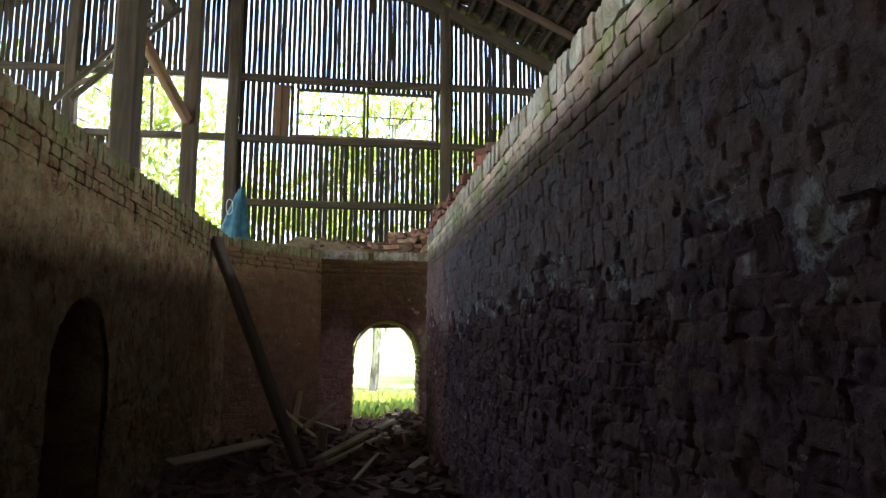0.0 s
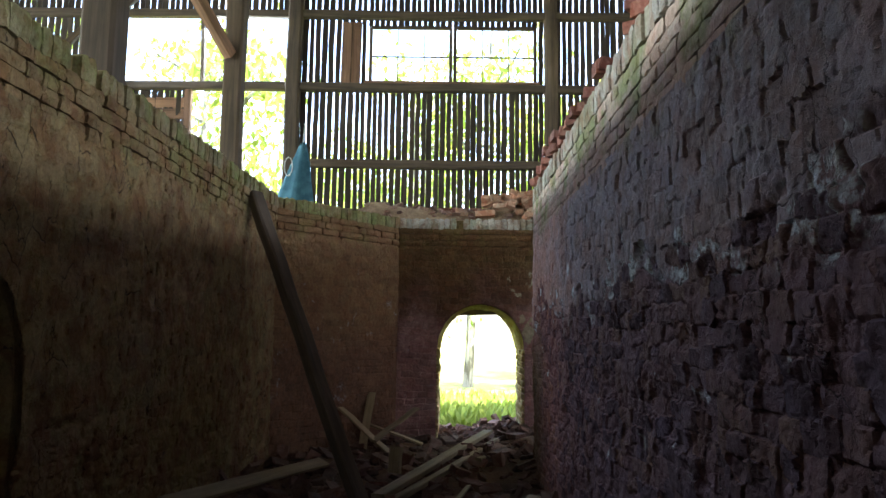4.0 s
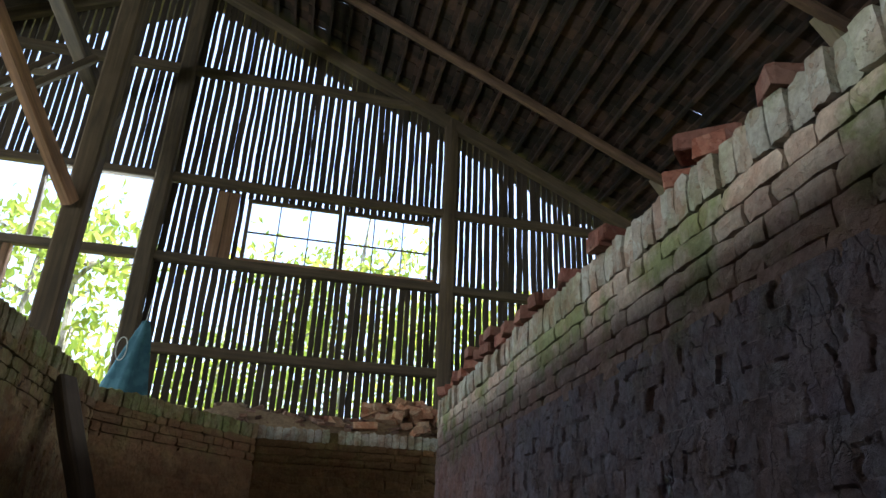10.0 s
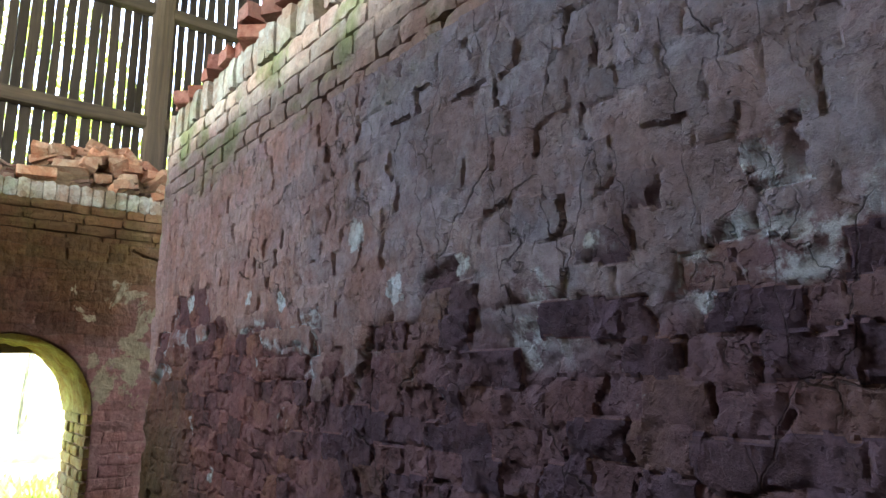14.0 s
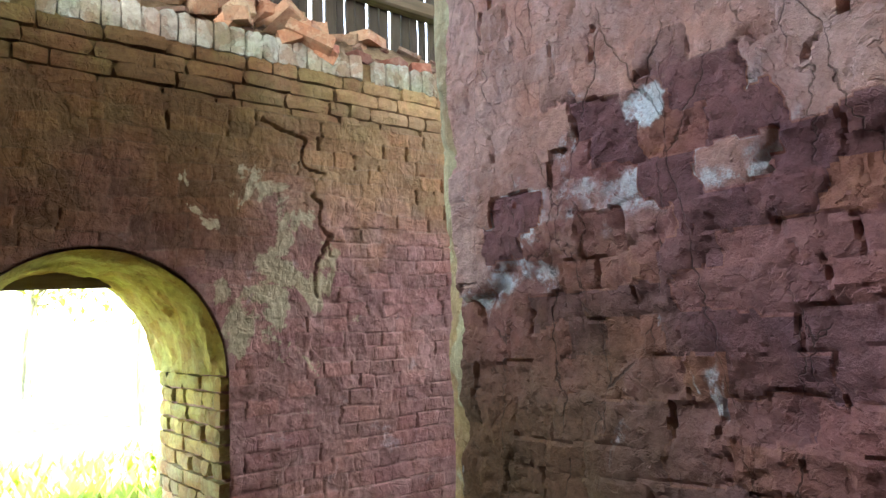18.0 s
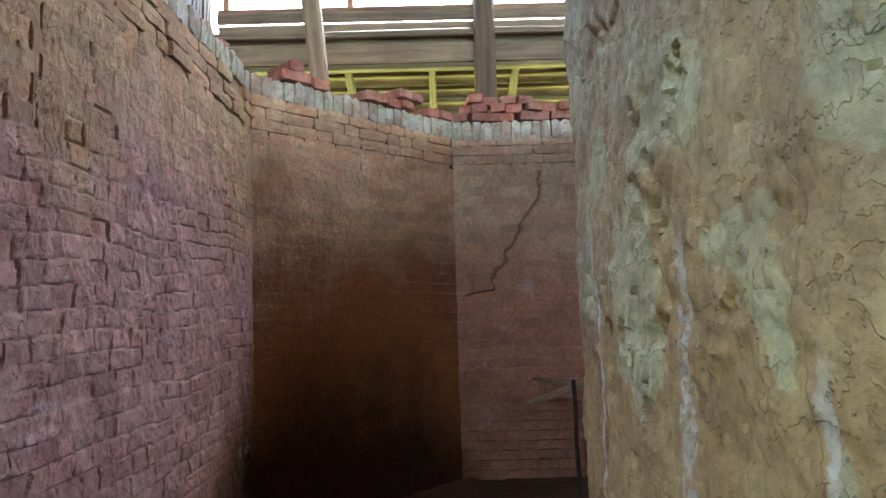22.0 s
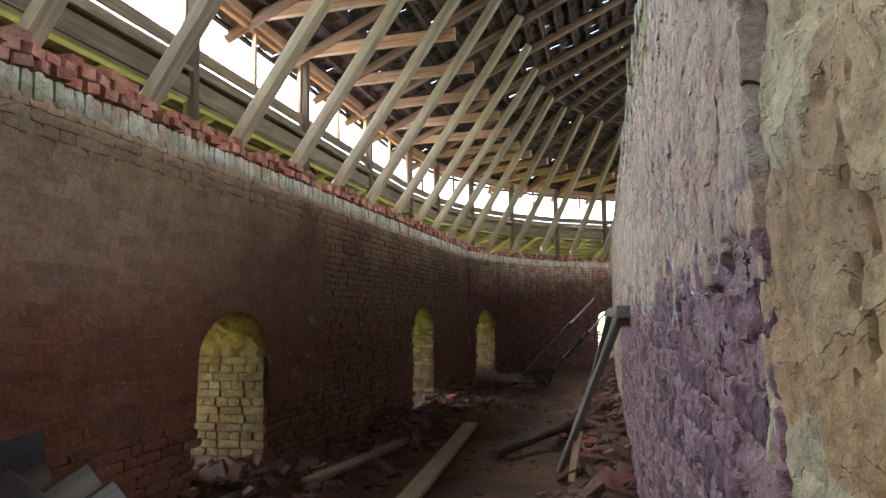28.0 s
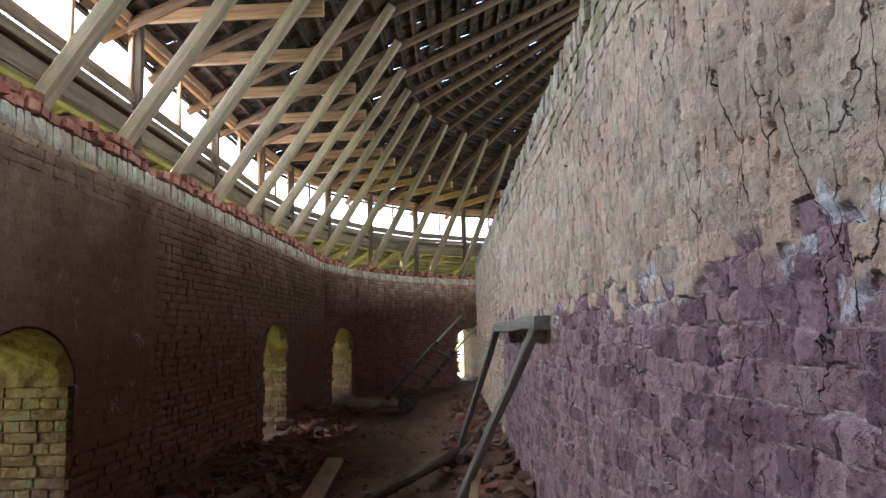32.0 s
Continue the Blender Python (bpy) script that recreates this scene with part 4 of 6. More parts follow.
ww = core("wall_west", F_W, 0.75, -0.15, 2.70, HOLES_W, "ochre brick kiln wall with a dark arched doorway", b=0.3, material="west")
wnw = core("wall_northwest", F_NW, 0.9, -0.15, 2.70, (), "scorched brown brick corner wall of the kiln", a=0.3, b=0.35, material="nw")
wnn = core("wall_north", F_N, 0.9, -0.15, 2.70, HOLES_N, "weathered brick end wall with an arched doorway to the grass", a=0.3, b=0.3, material="north")
wne = core("wall_northeast", F_NE, 1.0, -0.15, 2.70, (), "brick corner wall darkened by smoke and painted shade, with a lime-washed top", a=0.3, b=0.4, material="ne")
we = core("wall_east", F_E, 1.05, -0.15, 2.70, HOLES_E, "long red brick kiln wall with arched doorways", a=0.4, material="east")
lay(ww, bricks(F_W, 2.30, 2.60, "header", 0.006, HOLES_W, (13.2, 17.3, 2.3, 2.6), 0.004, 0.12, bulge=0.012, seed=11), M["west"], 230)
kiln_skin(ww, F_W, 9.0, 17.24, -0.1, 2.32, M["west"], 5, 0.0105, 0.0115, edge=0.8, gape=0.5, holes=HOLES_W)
# panel added behind the open doorway, standing in for the shade inside
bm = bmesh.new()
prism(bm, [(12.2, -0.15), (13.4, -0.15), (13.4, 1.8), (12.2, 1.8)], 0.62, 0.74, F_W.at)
tagged(part("wall_doorway_fill", bm, M["mortar"]), "dark panel added behind the west doorway for its unlit depth", "wall", kind="structure")
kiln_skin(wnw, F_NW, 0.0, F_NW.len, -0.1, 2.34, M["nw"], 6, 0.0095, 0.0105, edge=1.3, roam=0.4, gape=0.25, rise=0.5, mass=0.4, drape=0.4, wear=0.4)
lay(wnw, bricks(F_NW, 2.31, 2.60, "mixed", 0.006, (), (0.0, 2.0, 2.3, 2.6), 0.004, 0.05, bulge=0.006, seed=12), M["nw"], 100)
CRACK_N = [[(1.70, 2.30), (1.76, 2.27), (1.86, 2.24), (1.88, 2.12), (1.98, 2.08)], [(1.92, 1.98), (1.99, 1.84), (1.98, 1.74), (1.93, 1.66), (1.93, 1.50)]]
kiln_skin(wnn, F_N, 0.0, F_N.len, -0.1, 2.34, M["north"], 7, 0.0070, 0.0075, edge=lambda u: 1.05 + 0.85 * step(1.8, 2.1, u), fall=1.4, roam=0.35, gape=0.36, joint=1.0, rise=0.5, mass=0.35, holes=HOLES_N, lines=CRACK_N, drape=0.4, wear=0.35)
lay(wnn, bricks(F_N, 2.31, 2.60, "mixed", 0.007, HOLES_N, (0.0, 4.9, 2.3, 2.6), 0.006, 0.06, bulge=0.008, seed=13), M["north"], 200)
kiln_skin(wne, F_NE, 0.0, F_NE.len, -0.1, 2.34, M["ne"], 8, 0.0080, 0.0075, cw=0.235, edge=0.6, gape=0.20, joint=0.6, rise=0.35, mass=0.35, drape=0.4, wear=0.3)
lay(wne, bricks(F_NE, 2.31, 2.60, "mixed", 0.0025, (), (0.0, 2.0, 2.3, 2.6), 0.0015, 0.02, bulge=0.003, seed=14), M["ne"], 100)
CRACK_E = [[(0.05, 1.36), (0.28, 1.40), (0.30, 1.52), (0.46, 1.80), (0.58, 2.02), (0.66, 2.12), (0.66, 2.34)]]
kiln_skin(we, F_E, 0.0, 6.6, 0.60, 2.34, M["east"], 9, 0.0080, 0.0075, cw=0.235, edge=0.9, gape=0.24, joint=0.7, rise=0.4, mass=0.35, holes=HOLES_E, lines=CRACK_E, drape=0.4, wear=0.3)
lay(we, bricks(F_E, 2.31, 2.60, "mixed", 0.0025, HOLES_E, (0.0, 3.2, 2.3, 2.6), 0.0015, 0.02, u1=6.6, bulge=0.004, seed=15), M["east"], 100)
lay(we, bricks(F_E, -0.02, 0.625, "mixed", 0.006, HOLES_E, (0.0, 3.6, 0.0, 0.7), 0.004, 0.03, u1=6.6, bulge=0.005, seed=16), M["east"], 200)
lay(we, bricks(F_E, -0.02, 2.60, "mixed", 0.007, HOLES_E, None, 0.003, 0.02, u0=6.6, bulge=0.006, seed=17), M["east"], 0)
arch_lining(wnn, F_N, HOLES_N[0], 0.9, M["jamb_n"], 3)
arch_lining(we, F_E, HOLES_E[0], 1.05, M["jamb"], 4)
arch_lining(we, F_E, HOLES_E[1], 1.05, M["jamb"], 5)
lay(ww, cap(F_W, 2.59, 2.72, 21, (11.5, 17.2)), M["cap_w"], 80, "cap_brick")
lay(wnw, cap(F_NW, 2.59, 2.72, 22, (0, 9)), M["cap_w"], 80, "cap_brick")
lay(wnn, cap(F_N, 2.59, 2.72, 23, (0, 9), 0.03), M["cap"], 80, "cap_brick")
lay(wne, cap(F_NE, 2.59, 2.72, 24, (0, 9), 0.0), M["cap"], 80, "cap_brick")
lay(we, cap(F_E, 2.57, 2.72, 25, (0, 7), 0.0), M["cap"], 100, "cap_brick")

# far round end
RING = [0, -7, -19, -26, -32, -40, -48, -56, -66, -80, -100]
R_IN = 7.6
prev = F_E.q
for n_, (a0, a1) in enumerate(zip(RING, RING[1:])):
    f = Face(prev if n_ == 0 else ring(a0, R_IN), ring(a1, R_IN), -1)
    holes = [(0.86, 1.08, 1.0, 1.46)] if n_ == 1 else [(0.55, 0.8, 1.1, 1.42)] if n_ == 6 else []
    w_ = core("wall_far_%d" % (n_ + 1), f, 0.4 if n_ == 6 else 1.05, -0.15, 2.70, holes, "distant curved red brick end of the kiln gallery", a=0.06, b=0.06)
    if n_ < 7:
        lay(w_, bricks(f, -0.02, 2.60, "mixed", 0.012, holes, None, 0.003, 0.02, seed=40 + n_), M["far"], 0)
        lay(w_, cap(f, 2.57, 2.72, 60 + n_), M["cap"], 0)
    if n_ == 1:
        FAR_DOOR = (f, holes[0], w_)


def jamb(face, hole, side_, thick, material, parent, near=0, seed=5, z1=None):
    """Brickwork on one side of a doorway. side_: -1 or 1, towards smaller or larger u."""
    c, w, spring, top = hole
    e = c + side_ * w / 2
    p, q = face.at(e, 0.02, 0), face.at(e, thick - 0.02, 0)
    if side_ > 0:
        jf = Face(p.to_2d(), q.to_2d(), 1 if face.n.cross(Vector((face.d.x, face.d.y))) > 0 else -1)
    else:
        jf = Face(p.to_2d(), q.to_2d(), -1 if face.n.cross(Vector((face.d.x, face.d.y))) > 0 else 1)
    # the inner side looks into the opening
    want = -side_
    if jf.n.dot(face.d) * want < 0:
        jf.n = -jf.n
    lay(parent, bricks(jf, -0.02, z1 or spring, "block", 0.011, (), (0, 2, 0, 3), 0.007, 0.1, seed=seed, sink=-0.03), material, near)


jamb(F_N, HOLES_N[0], 1, 0.9, M["jamb_n"], wnn, 0, 71)
jamb(F_N, HOLES_N[0], -1, 0.9, M["jamb_n"], wnn, 0, 72)
jamb(F_E, HOLES_E[0], 1, 1.05, M["jamb"], we, 0, 73)
jamb(F_E, HOLES_E[1], 1, 1.05, M["jamb"], we, 0, 74)
jamb(FAR_DOOR[0], FAR_DOOR[1], 1, 1.05, M["jamb"], FAR_DOOR[2], 0, 75)
arch_lining(FAR_DOOR[2], FAR_DOOR[0], FAR_DOOR[1], 1.05, M["jamb"], 6)

# ---- the island between the two galleries ----
F_IW = Face((0.97, -6.0), (0.95, 8.90), 1)
F_IE = Face((2.49, 8.82), (2.60, -6.0), 1)
iw = core("wall_island_west", F_IW, 0.72, -0.15, 2.72, (), "cracked mauve brick island wall with salt stains and a mossy cap", material="isl_w", recess=0.085)
ie = core("wall_island_east", F_IE, 0.72, -0.15, 2.72, (), "cracked pale mauve brick island wall with white salt blooms", material="isl_e", recess=0.085)
lay(iw, bricks(F_IW, 2.23, 2.60, "header", 0.0045, (), (9.0, 14.9, 2.2, 2.6), 0.002, 0.06, bulge=0.004, seed=31), M["isl_w_top"], 300)
kiln_skin(iw, F_IW, 4.5, 8.0, -0.1, 2.26, M["isl_w"], 1, 0.0095, 0.0105, edge=1.62, fall=1.3, roam=0.4, gape=0.50, rise=1.5, wear=0.8, seam=4.0)
kiln_skin(iw, F_IW, 8.0, 14.93, -0.1, 2.26, M["isl_w"], 3, 0.0060, 0.0075, edge=1.62, fall=1.2, roam=lambda u: 0.35 + 0.35 * step(12.6, 13.6, u), gape=0.50, rise=lambda u: 1.5 - 0.8 * step(12.4, 13.6, u), wear=1.0, joint=0.8, tuck=1, seam=3.5)
lay(ie, bricks(F_IE, 2.30, 2.60, "header", 0.0045, (), (0.0, 6.5, 2.3, 2.6), 0.002, 0.06, bulge=0.004, seed=32), M["isl_e"], 240)
lay(ie, bricks(F_IE, 0.0, 2.32, "header", 0.008, (), None, 0.005, 0.10, u0=8.0, bulge=0.010, seed=36), M["isl_e"], 0)
kiln_skin(ie, F_IE, 0.09, 4.5, -0.1, 2.33, M["isl_e"], 2, 0.0055, 0.0075, edge=1.42, fall=1.6, roam=0.5, gape=0.64, rise=0.7, wear=0.9, mass=0.3, tuck=-1, seam=2.0)
kiln_skin(ie, F_IE, 4.5, 8.02, -0.1, 2.33, M["isl_e"], 4, 0.0095, 0.0105, edge=1.42, fall=1.6, roam=0.5, gape=0.64, rise=0.7, wear=0.9, mass=0.3, seam=2.0)
lay(iw, cap(F_IW, 2.60, 2.745, 33, (9.0, 15.0), 0.01), M["cap"], 90, "cap_brick")
lay(ie, cap(F_IE, 2.60, 2.745, 34, (0, 6.0), 0.01), M["cap"], 90, "cap_brick")


class Wrapped:
    """The end of the island as one face that runs round both corners."""

    def __init__(self):
        path = [(1.01, 8.78), (0.982, 8.85), (0.974, 8.90)]
        path += [(1.08 - 0.11 * math.cos(a), 8.925 + 0.11 * math.sin(a)) for a in np.linspace(0.15, 1.45, 8)]
        path += [(1.14, 9.04), (1.5, 9.05), (1.9, 9.05), (2.235, 9.04)]
        path += [(2.297 + 0.125 * math.sin(a), 8.91 + 0.125 * math.cos(a)) for a in np.linspace(0.12, 1.45, 8)]
        path += [(2.462, 8.76), (2.484, 8.62)]
        a = np.array(path)
        seg = np.diff(a, axis=0)
        self.s = np.concatenate([[0], np.cumsum(np.hypot(seg[:, 0], seg[:, 1]))])
        self.len = self.s[-1]
        t = np.gradient(a, axis=0)
        t /= np.linalg.norm(t, axis=1)[:, None]
        self.a, self.nrm = a, np.stack([-t[:, 1], t[:, 0]], 1)
        self.d, self.n = Vector((1, 0)), Vector((0, 1))

    def wrap(self, U, d):
        e = np.minimum(U, self.len - U)
        d = d + 0.02 * np.clip(1 - e / 0.06, 0, 1)
        x, y = np.interp(U, self.s, self.a[:, 0]), np.interp(U, self.s, self.a[:, 1])
        nx, ny = np.interp(U, self.s, self.nrm[:, 0]), np.interp(U, self.s, self.nrm[:, 1])
        return x - nx * d, y - ny * d


bm = bmesh.new()
prism(bm, [(1.08, -0.15), (2.33, -0.15), (2.33, 2.70), (1.08, 2.70)], 8.6, 8.92, lambda u, d, z: Vector((u, d, z)))
wi = part("wall_island_end", bm, M["mortar"])
tagged(wi, "rough yellowish plastered end of the island wall with pits", "wall", kind="structure")
F_END = Wrapped()
plaster_skin(wi, F_END, 0.0, F_END.len, -0.12, 2.74, M["isl_end"], 10, 0.0062, 0.0085)

# ---- earth and rubble on top of the end wall ----
def mound_z(x, y):
    p = Vector((x, y, 5))
    e = min(1.0, max(0.0, (y - 10.63) / 0.22)) * min(1.0, max(0.0, (x + 1.4) / 0.6)) * min(1.0, max(0.0, (6.6 - x) / 0.5))
    return 2.69 + e * (0.23 + 0.08 * noise.noise(p * 1.3) + 0.05 * noise.noise(p * 4) + 0.03 * noise.noise(p * 9))


md = sheet_object("earth_mound", *grid_sheet(np.arange(-1.5, 6.6, 0.06).tolist(), np.arange(10.6, 11.46, 0.05).tolist(), mound_z), M["dry_earth"])
tagged(md, "dry brown earth and grit heaped on the end wall", "earth mound")

# ---- slatted gable ----
GY = 11.5
ROOF_K, EAVE_X, EAVE_Z, RIDGE_X = 0.475, 6.6, 4.75, -2.0


def roof_z(x):
    return EAVE_Z + ROOF_K * (EAVE_X - max(x, 2 * RIDGE_X - x))


gable = tagged(new("wall_gable"), "gable wall of weathered upright slats with gaps full of daylight", "wall", kind="structure")
HOLES_G = [(-1.02, 1.34, 4.74, 5.58), (-4.45, -2.08, 4.74, 5.72), (-3.48, -2.10, 1.0, 4.66)]


def slat(x, z0, z1, w):
    if z1 - z0 < 0.08:
        return
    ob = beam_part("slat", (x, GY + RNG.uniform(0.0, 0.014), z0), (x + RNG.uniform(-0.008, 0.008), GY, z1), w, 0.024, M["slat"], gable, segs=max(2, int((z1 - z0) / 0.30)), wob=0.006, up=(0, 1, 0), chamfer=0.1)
    return ob


x = -10.3
while x < 6.62:
    w = RNG.uniform(0.058, 0.080)
    xc = x + w / 2
    cuts = [(1.66, roof_z(xc) - 0.02)]
    for a, b, c, d in HOLES_G:
        if a < xc < b:
            cuts = [q for s in cuts for q in ((s[0], min(s[1], c)), (max(s[0], d), s[1])) if q[1] - q[0] > 0.05]
    for z0, z1 in cuts:
        slat(xc, z0, z1, w)
    x += w + RNG.choice((0.010, 0.016, 0.019, 0.022, 0.028))
for z, xa, xb in ((3.59, -2.0, 6.6), (4.66, -8.4, 6.6), (5.70, -8.4, 5.0), (7.30, -7.2, 1.4), (1.69, -1.0, 6.6)):
    beam_part("rail", (xa, GY - 0.075, z), (xb, GY - 0.075, z), 0.11, 0.11, M["post"], gable, segs=10, wob=0.008)
for x, z1 in ((-2.02, 0), (1.50, 0), (-4.55, 0), (4.9, 0)):
    beam_part("gable_post", (x, GY - 0.09, 2.70 if x > -2.1 else -0.1), (x, GY - 0.09, roof_z(x) - 0.05), 0.19, 0.17, M["post"], gable, segs=6, wob=0.008, up=(0, 1, 0), rnd=x > 0 and x < 2)
beam_part("verge_rafter", (6.9, GY - 0.1, roof_z(6.9) - 0.1), (RIDGE_X, GY - 0.1, roof_z(RIDGE_X) - 0.1), 0.12, 0.16, M["post"], gable, segs=8)
beam_part("verge_rafter", (RIDGE_X, GY - 0.1, roof_z(RIDGE_X) - 0.1), (-10.4, GY - 0.1, roof_z(-10.4) - 0.1), 0.12, 0.16, M["post"], gable, segs=8)
for z in np.arange(3.0, 4.6, 0.16):
    beam_part("board", (-4.45, GY, z), (-3.50, GY, z + RNG.uniform(-0.01, 0.01)), 0.02, 0.152, M["tie"], gable, segs=2, wob=0.004)
beam_part("door_post", (-3.46, GY - 0.05, 1.0), (-3.46, GY - 0.05, 4.62), 0.09, 0.1, M["tie"], gable, up=(0, 1, 0))
beam_part("mullion", (-3.30, GY - 0.02, 4.72), (-3.33, GY - 0.02, 5.66), 0.05, 0.07, M["post"], gable, up=(0, 1, 0))

for x in (-1.32, -1.18):
    beam_part("board", (x, GY - 0.03, 4.72), (x + 0.01, GY - 0.03, 5.62), 0.13, 0.022, M["tie"], gable, up=(0, 1, 0), segs=2, wob=0.003)
gw = tagged(new("window_1"), "wide gable window of two small-paned wooden sashes", "window", kind="structure")
for x0, x1 in ((-0.98, 0.13), (0.19, 1.30)):
    for a, b in (((x0, 4.76), (x1, 4.76)), ((x0, 5.56), (x1, 5.56)), ((x0, 4.76), (x0, 5.56)), ((x1, 4.76), (x1, 5.56))):
        beam_part("window_frame", (a[0], GY, a[1]), (b[0], GY, b[1]), 0.045, 0.05, M["post"], gw, up=(0, 1, 0), segs=2, wob=0.002)
    for f in (0.34, 0.67):
        beam_part("muntin", (x0 + (x1 - x0) * f, GY, 4.78), (x0 + (x1 - x0) * f, GY, 5.54), 0.014, 0.02, M["post"], gw, up=(0, 1, 0), segs=1, wob=0.001)
    beam_part("muntin", (x0 + 0.02, GY + 0.004, 5.14), (x1 - 0.02, GY + 0.004, 5.14), 0.014, 0.02, M["post"], gw, segs=1, wob=0.001)
beam_part("window_sill", (-1.05, GY - 0.06, 4.735), (1.35, GY - 0.06, 4.735), 0.12, 0.04, M["tie"], gw, segs=3, wob=0.003)

# ---- main roof ----
def roof_patch(bm, e0, e1, r0, r1, seed):
    """Clay tiles on battens between two eave points and two ridge points."""
    r = random.Random(seed)
    e0, e1, r0, r1 = map(Vector, (e0, e1, r0, r1))
    rows = 36
    for j in range(rows):
        a0, a1 = e0.lerp(r0, j / rows), e1.lerp(r1, j / rows)
        b0, b1 = e0.lerp(r0, min(1, (j + 1.34) / rows)), e1.lerp(r1, min(1, (j + 1.34) / rows))
        n = max(1, int((a1 - a0).length / 0.17))
        for i in range(n):
            f0, f1 = (i - 0.03) / n, (i + 1.03) / n
            p = [a0.lerp(a1, f0), a0.lerp(a1, f1), b0.lerp(b1, f1), b0.lerp(b1, f0)]
            lift = r.choice((0.0, 0.0, 0.006, 0.012, 0.02))
            lift += 0.014 * (i % 2)
            off = [0.036 + lift, 0.036 + lift, 0.014 * (i % 2), 0.014 * (i % 2)]
            q = [bm.verts.new(v + Vector((0, 0, o + r.uniform(-0.006, 0.006)))) for v, o in zip(p, off)]
            t = [bm.verts.new(v.co + Vector((0, 0, 0.018))) for v in q]
            bm.faces.new(q[::-1])
            bm.faces.new(t)
            for s in range(4):
                bm.faces.new((q[s], q[(s + 1) % 4], t[(s + 1) % 4], t[s]))
        # batten
        w = (b0 - a0).normalized() * 0.04
        h = Vector((0, 0, -0.04))
        c = [bm.verts.new(v) for v in (a0, a1, a1 + w, a0 + w, a0 + h, a1 + h, a1 + w + h, a0 + w + h)]
        for s in ((0, 1, 5, 4), (2, 3, 7, 6), (4, 5, 6, 7), (0, 3, 2, 1)):
            bm.faces.new([c[v] for v in s])


RIDGE_Z = EAVE_Z + ROOF_K * (EAVE_X - RIDGE_X)
LOW_Z = EAVE_Z - ROOF_K * 0.25
bm = bmesh.new()
RY = [12.1, 9.0, 6.0, 3.0, 0.0, CY]
for s_, (y0, y1) in enumerate(zip(RY, RY[1:])):
    roof_patch(bm, (6.85, y0, LOW_Z + 0.07), (6.85, y1, LOW_Z + 0.07), (RIDGE_X, y0, RIDGE_Z + 0.07), (RIDGE_X, y1, RIDGE_Z + 0.07), 80 + s_)
FAN = list(range(0, -97, -8))
for s_, (a0, a1) in enumerate(zip(FAN, FAN[1:])):
    roof_patch(bm, (*ring(a0, 8.85), LOW_Z + 0.07), (*ring(a1, 8.85), LOW_Z + 0.07), (CX, CY, RIDGE_Z + 0.07), (CX, CY, RIDGE_Z + 0.07), 90 + s_)
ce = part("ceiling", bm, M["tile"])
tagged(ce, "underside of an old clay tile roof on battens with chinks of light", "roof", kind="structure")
# west slope and shed walls lie out of view, added to shut out light
bm = bmesh.new()
prism(bm, [(-2.0, RIDGE_Z + 0.05), (-3.5, roof_z(-3.5)), (-3.5, roof_z(-3.5) + 0.1), (-2.0, RIDGE_Z + 0.15)], -14, 12.1, lambda u, d, z: Vector((u, d, z)))
prism(bm, [(-3.5, roof_z(-3.5)), (-10.6, LOW_Z), (-10.6, LOW_Z + 0.1), (-3.5, roof_z(-3.5) + 0.1)], -14, 12.1, lambda u, d, z: Vector((u, d, z)))
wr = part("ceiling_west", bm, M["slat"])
tagged(wr, "unseen dark boarded west slope added to close the shed roof", "roof", kind="structure")
bm = bmesh.new()
# slot between these two bands limits the low light from the west
prism(bm, [(-10.4, -0.2), (-10.3, -0.2), (-10.3, 2.9), (-10.4, 2.9)], -14, 11.4, lambda u, d, z: Vector((u, d, z)))
prism(bm, [(-10.4, 3.82), (-10.3, 3.82), (-10.3, 4.75), (-10.4, 4.75)], -14, 11.4, lambda u, d, z: Vector((u, d, z)))
wb = part("wall_shed_west", bm, M["slat"])
tagged(wb, "unseen dark boarded west wall added with a slot for low light", "wall", kind="structure")
bm = bmesh.new()
prism(bm, [(-10, -0.2), (-2.3, -0.2), (-2.3, 8.9), (-10, 5.2)], -13, -12.9, lambda u, d, z: Vector((u, d, z)))
wb = part("wall_shed_south", bm, M["slat"])
tagged(wb, "unseen dark boarded south wall added to close the shed", "wall", kind="structure")


# ---- roof trusses ----
def truss(sn):
    """A bay of the roof frame on its own axes: x runs outwards from the eave line, z up."""
    t = thing("roof_truss", (0, 0, 0), "rough timber roof truss with a slanting strut and tie beam", "roof truss", "trusses along the kiln roof")
    beam_part("rafter", (0.28, 0, LOW_Z - 0.05), (-8.5, 0, RIDGE_Z - 0.06), 0.11, 0.13, M["rafter"], t, segs=8, wob=0.012, rnd=True)
    beam_part("strut", (-0.44, 0.09, TOP + 0.02), (-2.72, 0.09, 6.06), 0.135, 0.125, M["strut"], t, "pale weathered strut", segs=5, wob=0.008, chamfer=0.16)
    beam_part("tie_beam", (0.1, -0.07, 4.86), (-2.15, -0.07, 4.90), 0.09, 0.15, M["tie"], t, segs=3, wob=0.006)
    return t


base_truss = truss(0)
SPOTS = [pose(EAVE_X, y, 0) for y in (10.27, 7.35, 6.28, 5.13, 3.85, 2.65, 1.42, 0.18, -1.10, -2.35, -3.55)]
SPOTS += [pose(*ring(a, 8.6), 0, 0, 0, a) for a in (-6, -14, -22, -30, -38, -46, -54, -62, -70, -79)]
base_truss.matrix_world = SPOTS[0]
for m in SPOTS[1:]:
    copy_thing(base_truss, m)

